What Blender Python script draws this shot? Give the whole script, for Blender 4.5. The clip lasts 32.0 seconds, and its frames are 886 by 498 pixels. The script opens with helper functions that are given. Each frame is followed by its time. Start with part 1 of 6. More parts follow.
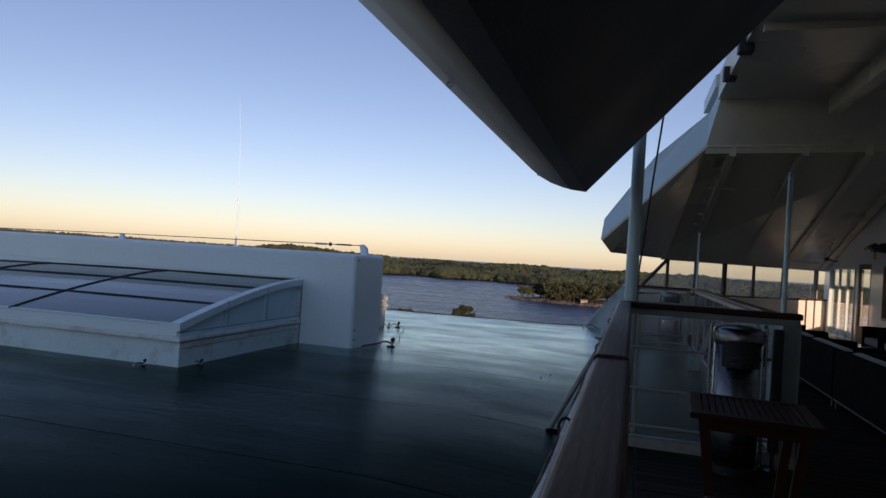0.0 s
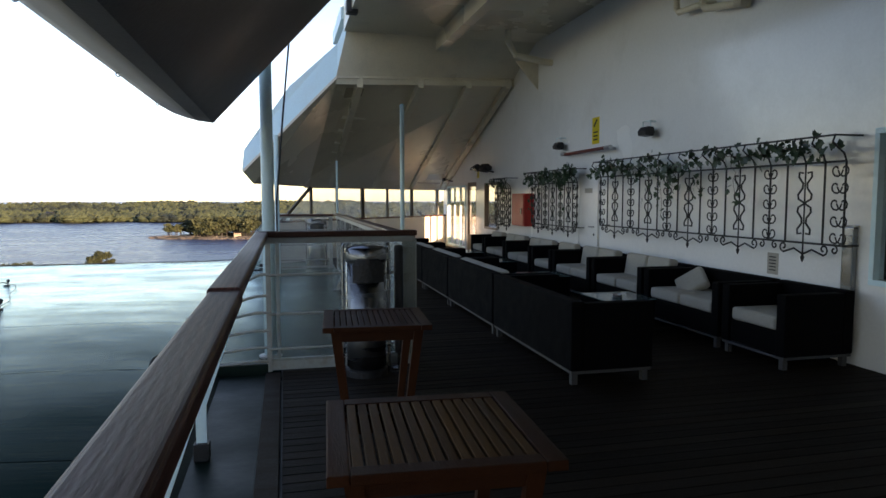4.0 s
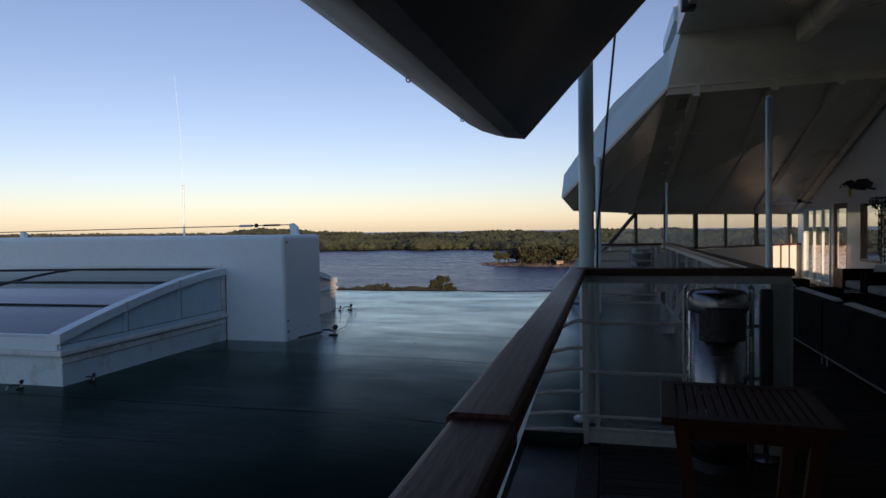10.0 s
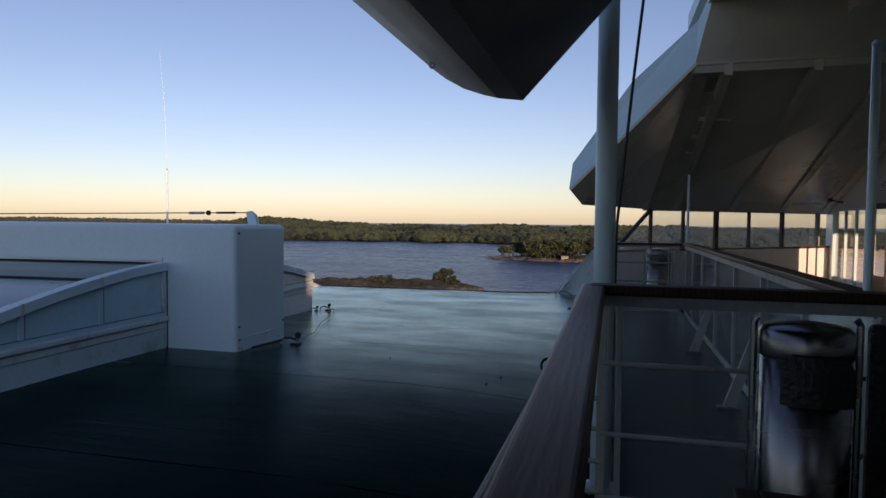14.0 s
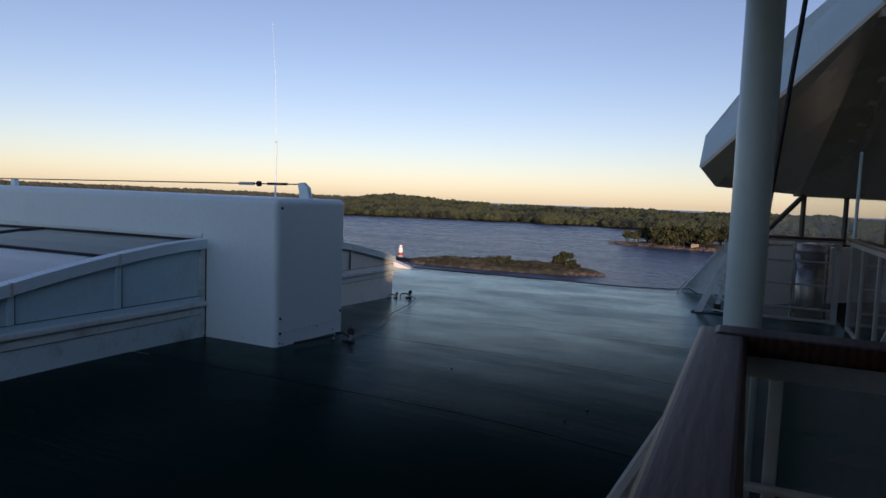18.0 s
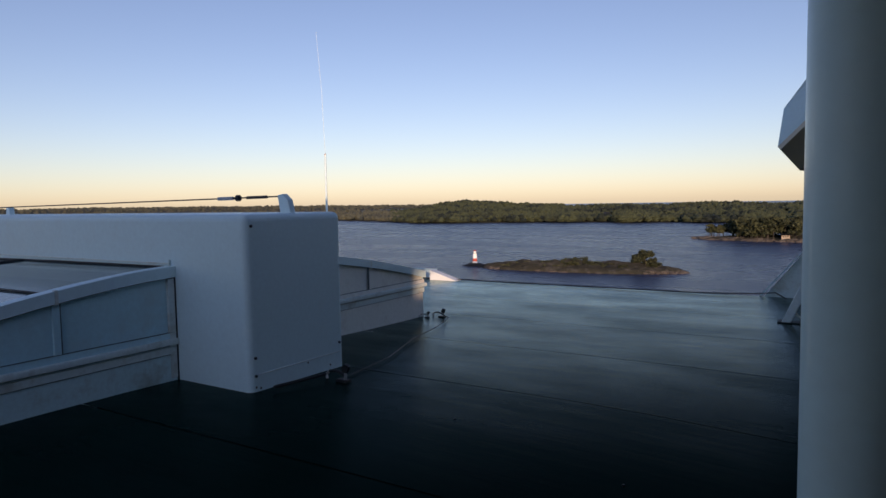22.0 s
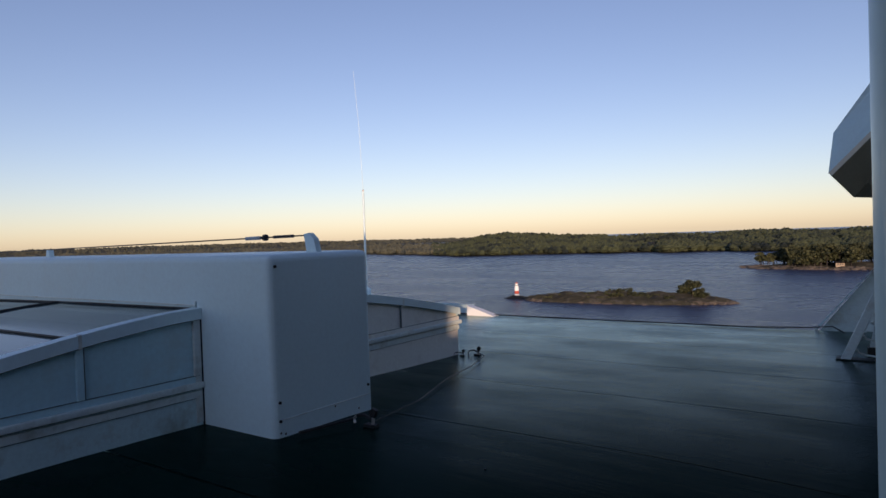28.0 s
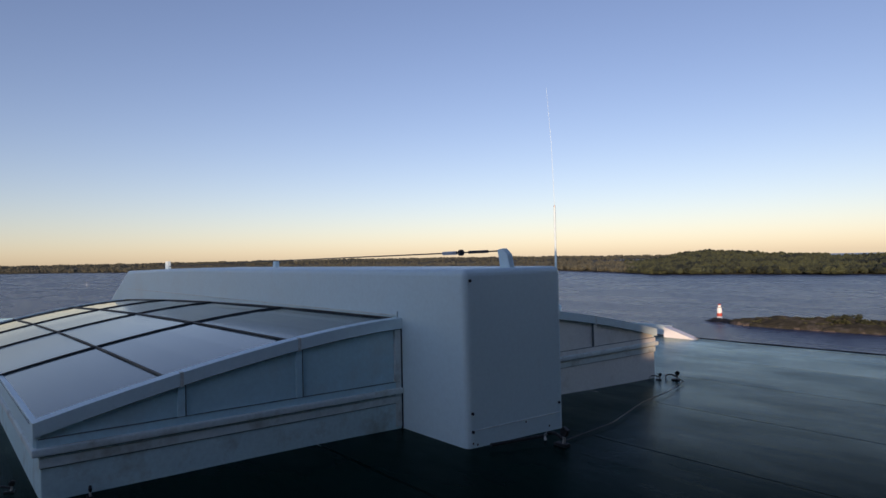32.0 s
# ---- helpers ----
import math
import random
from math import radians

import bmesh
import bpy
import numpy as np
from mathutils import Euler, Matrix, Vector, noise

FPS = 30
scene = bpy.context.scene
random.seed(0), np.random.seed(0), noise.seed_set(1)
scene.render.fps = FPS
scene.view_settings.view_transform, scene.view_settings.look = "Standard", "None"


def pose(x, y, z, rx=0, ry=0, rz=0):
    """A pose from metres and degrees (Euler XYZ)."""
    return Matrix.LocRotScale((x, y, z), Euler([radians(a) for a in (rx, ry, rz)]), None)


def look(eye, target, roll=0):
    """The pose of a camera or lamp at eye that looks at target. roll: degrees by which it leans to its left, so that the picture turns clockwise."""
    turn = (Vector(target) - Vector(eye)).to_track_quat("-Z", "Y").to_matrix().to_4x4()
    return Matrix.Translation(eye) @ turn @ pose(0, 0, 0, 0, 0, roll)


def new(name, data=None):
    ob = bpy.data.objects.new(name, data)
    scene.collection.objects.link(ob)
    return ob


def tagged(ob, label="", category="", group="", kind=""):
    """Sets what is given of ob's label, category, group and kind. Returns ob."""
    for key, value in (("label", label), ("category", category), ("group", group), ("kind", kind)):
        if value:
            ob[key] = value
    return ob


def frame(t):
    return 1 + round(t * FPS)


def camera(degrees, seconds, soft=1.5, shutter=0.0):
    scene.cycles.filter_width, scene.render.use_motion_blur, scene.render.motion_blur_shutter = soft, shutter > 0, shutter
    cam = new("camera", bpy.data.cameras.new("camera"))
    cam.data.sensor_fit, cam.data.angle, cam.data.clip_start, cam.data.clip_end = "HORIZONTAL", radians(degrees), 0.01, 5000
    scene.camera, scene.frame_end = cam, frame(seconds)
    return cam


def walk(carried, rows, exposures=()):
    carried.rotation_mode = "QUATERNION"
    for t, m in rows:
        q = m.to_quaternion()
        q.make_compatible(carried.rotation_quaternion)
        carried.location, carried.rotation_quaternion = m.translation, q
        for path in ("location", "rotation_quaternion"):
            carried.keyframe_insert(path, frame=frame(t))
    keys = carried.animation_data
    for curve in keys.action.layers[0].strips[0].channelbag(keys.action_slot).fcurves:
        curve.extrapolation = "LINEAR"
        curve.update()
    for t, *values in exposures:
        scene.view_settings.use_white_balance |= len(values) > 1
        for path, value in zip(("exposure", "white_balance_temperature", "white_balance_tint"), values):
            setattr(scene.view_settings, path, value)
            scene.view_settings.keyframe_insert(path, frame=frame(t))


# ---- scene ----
import colorsys
import itertools

# ================= camera and walk =================
cam = camera(68.2, 32.0)
PATH = [
    (0.0, (0.037, 0.590, 1.527), (-0.523, 2.510, 1.549), 3.65),
    (0.5, (0.065, 0.649, 1.541), (-0.399, 2.594, 1.554), 3.04),
    (1.0, (0.115, 0.700, 1.543), (-0.114, 2.687, 1.567), 0.39),
    (1.5, (0.151, 0.730, 1.530), (0.112, 2.729, 1.496), 1.92),
    (2.0, (0.169, 0.678, 1.528), (0.323, 2.670, 1.436), 2.00),
    (2.5, (0.178, 0.671, 1.531), (0.473, 2.647, 1.440), 1.59),
    (4.5, (0.184, 0.508, 1.546), (0.661, 2.443, 1.379), -0.16),
    (5.0, (0.153, 0.548, 1.557), (0.275, 2.543, 1.504), -1.51),
    (5.5, (0.106, 0.617, 1.556), (-0.084, 2.608, 1.539), -0.53),
    (6.0, (0.110, 0.675, 1.538), (-0.173, 2.654, 1.496), 0.55),
    (6.5, (0.102, 0.670, 1.546), (-0.201, 2.647, 1.503), 0.49),
    (7.0, (0.120, 0.713, 1.544), (-0.221, 2.683, 1.482), 0.60),
    (7.5, (0.140, 0.776, 1.568), (-0.190, 2.748, 1.523), 0.97),
    (8.0, (0.113, 0.910, 1.572), (-0.233, 2.879, 1.536), 0.12),
    (8.5, (0.105, 1.124, 1.567), (-0.177, 3.101, 1.462), 1.05),
    (9.0, (0.162, 1.327, 1.539), (-0.218, 3.287, 1.432), 0.56),
    (9.5, (0.221, 1.571, 1.548), (-0.295, 3.499, 1.424), 0.04),
    (10.0, (0.179, 1.758, 1.535), (-0.305, 3.697, 1.471), -0.78),
    (10.5, (0.126, 1.944, 1.549), (-0.384, 3.873, 1.413), -0.44),
    (11.0, (0.119, 2.207, 1.543), (-0.572, 4.081, 1.436), -0.09),
    (11.5, (0.103, 2.384, 1.548), (-0.624, 4.244, 1.443), -1.42),
    (12.0, (0.034, 2.500, 1.536), (-0.692, 4.360, 1.419), -2.43),
    (12.5, (0.039, 2.655, 1.533), (-0.622, 4.540, 1.418), -1.29),
    (13.0, (0.078, 2.876, 1.538), (-0.504, 4.788, 1.467), -1.30),
    (13.5, (0.066, 3.019, 1.549), (-0.447, 4.950, 1.460), -0.05),
    (15.5, (0.076, 3.864, 1.502), (-0.489, 5.781, 1.423), 3.32),
    (16.0, (0.054, 4.093, 1.528), (-0.658, 5.959, 1.416), 2.50),
    (16.5, (0.121, 4.267, 1.514), (-0.662, 6.101, 1.355), 2.83),
    (17.0, (0.042, 4.408, 1.542), (-0.703, 6.260, 1.428), 0.61),
    (17.5, (-0.002, 4.480, 1.541), (-0.765, 6.321, 1.367), 2.47),
    (18.0, (0.028, 4.682, 1.532), (-0.813, 6.490, 1.376), 2.21),
    (18.5, (0.060, 4.863, 1.526), (-0.728, 6.695, 1.372), 0.02),
    (19.0, (0.008, 5.009, 1.528), (-0.687, 6.877, 1.369), 1.77),
    (19.5, (0.003, 5.201, 1.519), (-0.762, 7.038, 1.318), 1.76),
    (20.0, (0.079, 5.408, 1.510), (-0.801, 7.197, 1.324), 3.05),
    (20.5, (0.083, 5.582, 1.502), (-0.810, 7.364, 1.316), 2.26),
    (21.0, (0.028, 5.720, 1.496), (-0.837, 7.521, 1.396), 0.36),
    (21.5, (0.007, 5.830, 1.492), (-0.987, 7.553, 1.313), -1.27),
    (22.0, (0.020, 5.997, 1.535), (-1.028, 7.701, 1.393), -0.95),
    (22.5, (-0.023, 6.049, 1.536), (-0.993, 7.796, 1.404), -1.23),
    (23.0, (-0.027, 6.098, 1.555), (-1.071, 7.803, 1.422), -1.01),
    (23.5, (-0.019, 6.181, 1.557), (-1.046, 7.902, 1.502), 0.22),
    (24.0, (-0.036, 6.218, 1.556), (-1.083, 7.926, 1.495), -0.45),
    (24.5, (-0.039, 6.199, 1.544), (-1.108, 7.888, 1.459), -0.61),
    (25.0, (-0.025, 6.229, 1.548), (-1.062, 7.944, 1.483), -1.19),
    (25.5, (-0.025, 6.217, 1.544), (-1.124, 7.892, 1.478), -1.39),
    (26.0, (-0.015, 6.197, 1.552), (-1.149, 7.850, 1.508), -2.08),
    (26.5, (-0.008, 6.198, 1.558), (-1.157, 7.840, 1.519), -2.29),
    (28.5, (0.000, 6.218, 1.560), (-1.158, 7.856, 1.526), -1.77),
    (29.0, (0.004, 6.184, 1.543), (-1.175, 7.803, 1.541), -1.95),
    (29.5, (0.002, 6.209, 1.550), (-1.182, 7.824, 1.535), -1.91),
    (30.0, (-0.002, 6.203, 1.557), (-1.213, 7.798, 1.527), -1.70),
    (30.5, (0.004, 6.210, 1.557), (-1.226, 7.791, 1.546), -2.36),
    (31.0, (0.014, 6.194, 1.554), (-1.264, 7.736, 1.548), -2.38),
    (31.5, (-0.033, 6.198, 1.555), (-1.402, 7.661, 1.569), -2.11),
    (32.0, (-0.011, 6.187, 1.564), (-1.582, 7.432, 1.590), -1.19),
]
KELVIN, TINT = 7020, 34
EXPOSURES = [(t, e, KELVIN + warm, TINT - warm * 0.006) for t, e, warm in ((0.0, 0.15, 0), (2.0, 0.42, 50), (2.5, 0.5, 100), (4.5, 2.05, 1250), (5.0, 2.0, 900), (5.5, 0.65, 150), (6.0, 0.25, 0), (8.0, 0.32, 0), (10.0, 0.2, 0), (32.0, 0.15, 0))]
walk(cam, [(t, look(eye, target, roll)) for t, eye, target, roll in PATH], EXPOSURES)

# ================= world and sun =================
SUN_EL, SUN_AZ = radians(6.5), radians(148.0)   # azimuth from +y towards +x: low sun behind the walk
world = bpy.data.worlds.new("sky")
scene.world = world
world.use_nodes = True
wn = world.node_tree
wn.nodes.clear()
sky = wn.nodes.new("ShaderNodeTexSky")
sky.sky_type = "NISHITA"
sky.sun_disc = False
sky.sun_elevation = radians(12.0)
sky.sun_rotation = SUN_AZ
sky.altitude, sky.air_density, sky.dust_density, sky.ozone_density = 0.0, 0.92, 0.38, 2.4
bg = wn.nodes.new("ShaderNodeBackground")
bg.inputs["Strength"].default_value = 0.125
wo = wn.nodes.new("ShaderNodeOutputWorld")
wn.links.new(sky.outputs[0], bg.inputs[0])
wn.links.new(bg.outputs[0], wo.inputs[0])
sun_data = bpy.data.lights.new("sun", "SUN")
sun_data.energy, sun_data.angle, sun_data.color = 3.6, radians(0.53), (1.0, 0.76, 0.5)
sun_dir = Vector((math.sin(SUN_AZ) * math.cos(SUN_EL), math.cos(SUN_AZ) * math.cos(SUN_EL), math.sin(SUN_EL)))
sun = new("sun", sun_data)
sun.matrix_world = look(sun_dir * 100, (0, 0, 0))

# ================= materials =================


def material(name, base, rough=0.6, metal=0.0, vary=0.12, scale=6.0, fine=60.0, bump=0.02, bump_scale=40.0,
             stain=None, stain_amount=0.0, stain_scale=2.0, coat=0.0, stretch=(1, 1, 1), island=0.0, spec=0.5):
    """Procedural surface: base colour varied at two scales, an optional stain colour in patches, and fine relief."""
    m = bpy.data.materials.new(name)
    m.use_nodes = True
    nt = m.node_tree
    b = nt.nodes["Principled BSDF"]
    b.inputs["Metallic"].default_value = metal
    b.inputs["Coat Weight"].default_value = coat
    b.inputs["Specular IOR Level"].default_value = spec
    geo = nt.nodes.new("ShaderNodeNewGeometry")
    mp = nt.nodes.new("ShaderNodeMapping")
    mp.inputs["Scale"].default_value = stretch
    nt.links.new(geo.outputs["Position"], mp.inputs["Vector"])
    n1 = nt.nodes.new("ShaderNodeTexNoise")
    n1.inputs["Scale"].default_value, n1.inputs["Detail"].default_value = scale * 0.25, 4
    n2 = nt.nodes.new("ShaderNodeTexNoise")
    n2.inputs["Scale"].default_value, n2.inputs["Detail"].default_value = fine * 0.5, 3
    for n in (n1, n2):
        nt.links.new(mp.outputs[0], n.inputs["Vector"])
    mix = nt.nodes.new("ShaderNodeMath")
    mix.operation = "ADD"
    nt.links.new(n1.outputs["Fac"], mix.inputs[0])
    nt.links.new(n2.outputs["Fac"], mix.inputs[1])
    mr = nt.nodes.new("ShaderNodeMapRange")
    mr.inputs["From Min"].default_value, mr.inputs["From Max"].default_value = 0.6, 1.4
    mr.inputs["To Min"].default_value, mr.inputs["To Max"].default_value = 1 - vary, 1 + vary
    nt.links.new(mix.outputs[0], mr.inputs["Value"])
    last = mr.outputs[0]
    if island:
        oi = nt.nodes.new("ShaderNodeObjectInfo")
        mi = nt.nodes.new("ShaderNodeMapRange")
        mi.inputs["To Min"].default_value, mi.inputs["To Max"].default_value = 1 - island, 1 + island
        nt.links.new(oi.outputs["Random"], mi.inputs["Value"])
        mm = nt.nodes.new("ShaderNodeMath")
        mm.operation = "MULTIPLY"
        nt.links.new(last, mm.inputs[0])
        nt.links.new(mi.outputs[0], mm.inputs[1])
        last = mm.outputs[0]
    hv = nt.nodes.new("ShaderNodeHueSaturation")
    hv.inputs["Color"].default_value = (*base, 1)
    nt.links.new(last, hv.inputs["Value"])
    col = hv.outputs[0]
    if stain:
        n3 = nt.nodes.new("ShaderNodeTexNoise")
        n3.inputs["Scale"].default_value, n3.inputs["Detail"].default_value, n3.inputs["Roughness"].default_value = stain_scale, 6, 0.65
        nt.links.new(mp.outputs[0], n3.inputs["Vector"])
        r3 = nt.nodes.new("ShaderNodeMapRange")
        r3.inputs["From Min"].default_value, r3.inputs["From Max"].default_value = 0.52, 0.72
        r3.inputs["To Max"].default_value = stain_amount
        nt.links.new(n3.outputs["Fac"], r3.inputs["Value"])
        mx = nt.nodes.new("ShaderNodeMix")
        mx.data_type = "RGBA"
        nt.links.new(r3.outputs[0], mx.inputs["Factor"])
        nt.links.new(col, mx.inputs["A"])
        mx.inputs["B"].default_value = (*stain, 1)
        col = mx.outputs["Result"]
    nt.links.new(col, b.inputs["Base Color"])
    rr = nt.nodes.new("ShaderNodeMapRange")
    rr.inputs["From Min"].default_value, rr.inputs["From Max"].default_value = 0.3, 0.7
    rr.inputs["To Min"].default_value, rr.inputs["To Max"].default_value = max(rough - 0.08, 0.02), min(rough + 0.1, 1)
    nt.links.new(n1.outputs["Fac"], rr.inputs["Value"])
    nt.links.new(rr.outputs[0], b.inputs["Roughness"])
    if bump:
        n4 = nt.nodes.new("ShaderNodeTexNoise")
        n4.inputs["Scale"].default_value, n4.inputs["Detail"].default_value = bump_scale, 4
        nt.links.new(mp.outputs[0], n4.inputs["Vector"])
        bp = nt.nodes.new("ShaderNodeBump")
        bp.inputs["Strength"].default_value, bp.inputs["Distance"].default_value = 0.6, bump
        nt.links.new(n4.outputs["Fac"], bp.inputs["Height"])
        nt.links.new(bp.outputs[0], b.inputs["Normal"])
    return m


def glass(name, tint=(0.95, 0.97, 0.97), rough=0.02, clear=0.96):
    """A thin pane: mostly clear, with a faint haze of salt and a gloss that grows at grazing angles."""
    m = bpy.data.materials.new(name)
    m.use_nodes = True
    nt = m.node_tree
    nt.nodes.clear()
    out = nt.nodes.new("ShaderNodeOutputMaterial")
    tr = nt.nodes.new("ShaderNodeBsdfTransparent")
    tr.inputs["Color"].default_value = (*tint, 1)
    df = nt.nodes.new("ShaderNodeBsdfTranslucent")
    df.inputs["Color"].default_value = (0.8, 0.8, 0.76, 1)
    gl = nt.nodes.new("ShaderNodeBsdfGlossy")
    gl.inputs["Roughness"].default_value = rough
    lw = nt.nodes.new("ShaderNodeLayerWeight")
    lw.inputs["Blend"].default_value = 0.5
    pw = nt.nodes.new("ShaderNodeMath")
    pw.operation, pw.inputs[1].default_value = "POWER", 4.0
    nt.links.new(lw.outputs["Facing"], pw.inputs[0])
    fr = nt.nodes.new("ShaderNodeMath")
    fr.operation, fr.inputs[1].default_value, fr.inputs[2].default_value = "MULTIPLY_ADD", 0.85, 0.035
    nt.links.new(pw.outputs[0], fr.inputs[0])
    a = nt.nodes.new("ShaderNodeMixShader")
    a.inputs["Fac"].default_value = clear
    nt.links.new(df.outputs[0], a.inputs[1])
    nt.links.new(tr.outputs[0], a.inputs[2])
    c = nt.nodes.new("ShaderNodeMixShader")
    nt.links.new(fr.outputs[0], c.inputs["Fac"])
    nt.links.new(a.outputs[0], c.inputs[1])
    nt.links.new(gl.outputs[0], c.inputs[2])
    nt.links.new(c.outputs[0], out.inputs["Surface"])
    return m


def wet_deck(name):
    """Dark green deck paint under a thin wet gloss that grows at grazing angles; streaks and worn patches run athwart."""
    m = bpy.data.materials.new(name)
    m.use_nodes = True
    nt = m.node_tree
    nt.nodes.clear()
    out = nt.nodes.new("ShaderNodeOutputMaterial")
    geo = nt.nodes.new("ShaderNodeNewGeometry")

    def noise_of(scale, detail, rough, stretch):
        mp = nt.nodes.new("ShaderNodeMapping")
        mp.inputs["Scale"].default_value = stretch
        nt.links.new(geo.outputs["Position"], mp.inputs["Vector"])
        n = nt.nodes.new("ShaderNodeTexNoise")
        n.inputs["Scale"].default_value, n.inputs["Detail"].default_value, n.inputs["Roughness"].default_value = scale, detail, rough
        nt.links.new(mp.outputs[0], n.inputs["Vector"])
        return n.outputs["Fac"]

    def ranged(value, a, b, lo, hi):
        r = nt.nodes.new("ShaderNodeMapRange")
        r.inputs["From Min"].default_value, r.inputs["From Max"].default_value = a, b
        r.inputs["To Min"].default_value, r.inputs["To Max"].default_value = lo, hi
        nt.links.new(value, r.inputs["Value"])
        return r.outputs[0]

    def maths(op, a, b):
        n = nt.nodes.new("ShaderNodeMath")
        n.operation = op
        for k, v in enumerate((a, b)):
            if isinstance(v, (int, float)):
                n.inputs[k].default_value = v
            else:
                nt.links.new(v, n.inputs[k])
        return n.outputs[0]

    patches = noise_of(1.1, 8, 0.68, (0.55, 1.2, 1))
    streaks = noise_of(1.0, 7, 0.7, (0.5, 5.0, 1))
    grain = noise_of(26, 4, 0.6, (0.7, 1.3, 1))
    paint = nt.nodes.new("ShaderNodeMix")
    paint.data_type = "RGBA"
    paint.inputs["A"].default_value, paint.inputs["B"].default_value = (0.0003, 0.0115, 0.0088, 1), (0.0012, 0.0200, 0.0155, 1)
    nt.links.new(ranged(patches, 0.35, 0.7, 0, 1), paint.inputs["Factor"])
    df = nt.nodes.new("ShaderNodeBsdfDiffuse")
    nt.links.new(paint.outputs["Result"], df.inputs["Color"])
    gl = nt.nodes.new("ShaderNodeBsdfGlossy")
    gl.inputs["Color"].default_value = (0.82, 0.98, 0.97, 1)
    mixed = maths("ADD", maths("MULTIPLY", patches, 0.5), maths("MULTIPLY", streaks, 0.5))
    nt.links.new(ranged(mixed, 0.38, 0.62, 0.10, 0.24), gl.inputs["Roughness"])
    bump = nt.nodes.new("ShaderNodeBump")
    bump.inputs["Strength"].default_value, bump.inputs["Distance"].default_value = 0.9, 0.014
    nt.links.new(maths("ADD", streaks, maths("MULTIPLY", grain, 0.12)), bump.inputs["Height"])
    nt.links.new(bump.outputs[0], gl.inputs["Normal"])
    lw = nt.nodes.new("ShaderNodeLayerWeight")
    lw.inputs["Blend"].default_value = 0.5
    gain = ranged(patches, 0.34, 0.66, 3.0, 1.65)
    fac = maths("ADD", maths("MULTIPLY", maths("POWER", lw.outputs["Facing"], 12.5), gain), 0.0003)
    mx = nt.nodes.new("ShaderNodeMixShader")
    nt.links.new(fac, mx.inputs["Fac"])
    nt.links.new(df.outputs[0], mx.inputs[1])
    nt.links.new(gl.outputs[0], mx.inputs[2])
    nt.links.new(mx.outputs[0], out.inputs["Surface"])
    return m


M_GREEN = wet_deck("green_deck_paint")
M_GREEN_DARK = material("green_gutter_paint", (0.004, 0.014, 0.010), 0.5, vary=0.3, scale=8, stain=(0.02, 0.018, 0.013), stain_amount=0.5, spec=0.12, bump=0.003, bump_scale=14)
M_WHITE = material("white_ship_paint", (0.64, 0.86, 0.89), 0.4, vary=0.05, scale=3, bump=0.003, bump_scale=9,
                   stain=(0.62, 0.69, 0.66), stain_amount=0.3, stain_scale=1.3)
M_HATCH = material("greyed_white_hatch_paint", (0.46, 0.76, 0.83), 0.42, vary=0.08, scale=3, bump=0.004, bump_scale=12,
                   stain=(0.46, 0.55, 0.54), stain_amount=0.45, stain_scale=2.2)
M_WHITE_WORN = material("worn_white_paint", (0.64, 0.77, 0.755), 0.5, vary=0.1, scale=5, bump=0.006, bump_scale=30,
                        stain=(0.30, 0.27, 0.20), stain_amount=0.65, stain_scale=3.5)
M_HATCH_BASE = material("grimy_white_hatch_base", (0.53, 0.76, 0.78), 0.5, vary=0.1, scale=5, bump=0.006, bump_scale=30,
                        stain=(0.26, 0.24, 0.18), stain_amount=0.6, stain_scale=3.0)
# Forward hatch white is tinted cream for the warm horizon light on it.
M_HATCH_FORWARD = material("warm_lit_hatch_white", (0.82, 0.84, 0.78), 0.5, vary=0.08, scale=4, bump=0.005, bump_scale=20,
                           stain=(0.50, 0.46, 0.38), stain_amount=0.45, stain_scale=3.0)
# White railing paint greyed for the shade it stands in, with rust streaks.
M_RAILING = material("shade_greyed_rusty_railing", (0.31, 0.32, 0.29), 0.5, vary=0.12, scale=5, bump=0.006, bump_scale=30,
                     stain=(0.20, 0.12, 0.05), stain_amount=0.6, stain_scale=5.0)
M_WALL = material("cream_white_wall_paint", (0.88, 0.87, 0.83), 0.2, vary=0.04, scale=2, bump=0.006, bump_scale=3.0,
                  stain=(0.6, 0.58, 0.52), stain_amount=0.3, stain_scale=0.9, coat=0.2)
M_CEIL = material("cream_ceiling_paint", (0.70, 0.63, 0.48), 0.3, vary=0.08, scale=2, bump=0.006, bump_scale=5,
                  stain=(0.45, 0.40, 0.31), stain_amount=0.4, stain_scale=1.2)
M_BOARD = material("varnished_ceiling_board", (0.46, 0.40, 0.30), 0.16, vary=0.12, scale=3, bump=0.004, bump_scale=4, stretch=(1, 0.3, 1))
# Fascia colour is toned down to blue-grey to carry its shade.
M_FASCIA = material("shade_blue_fascia", (0.17, 0.215, 0.26), 0.5, vary=0.06, scale=3, bump=0.003, bump_scale=9,
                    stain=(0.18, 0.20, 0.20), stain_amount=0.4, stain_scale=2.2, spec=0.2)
# Board edge colour is paler than the boards to imitate caught light.
M_LIP = material("glint_pale_board_edge", (0.86, 0.82, 0.70), 0.14, vary=0.15, scale=4, bump=0.004, bump_scale=6)
# Underside coloured near black to stand for the shade beneath the roof.
M_DARKCEIL = material("shade_dark_underside", (0.06, 0.068, 0.08), 0.5, vary=0.2, scale=3, bump=0.004)
# Weathered teak taken down to near black to carry the deep roof shade.
M_TEAK = material("shade_dark_weathered_teak", (0.019, 0.013, 0.009), 0.65, vary=0.3, scale=10, fine=90, bump=0.006, bump_scale=60,
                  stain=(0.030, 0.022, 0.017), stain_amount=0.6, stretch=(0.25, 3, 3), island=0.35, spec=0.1)
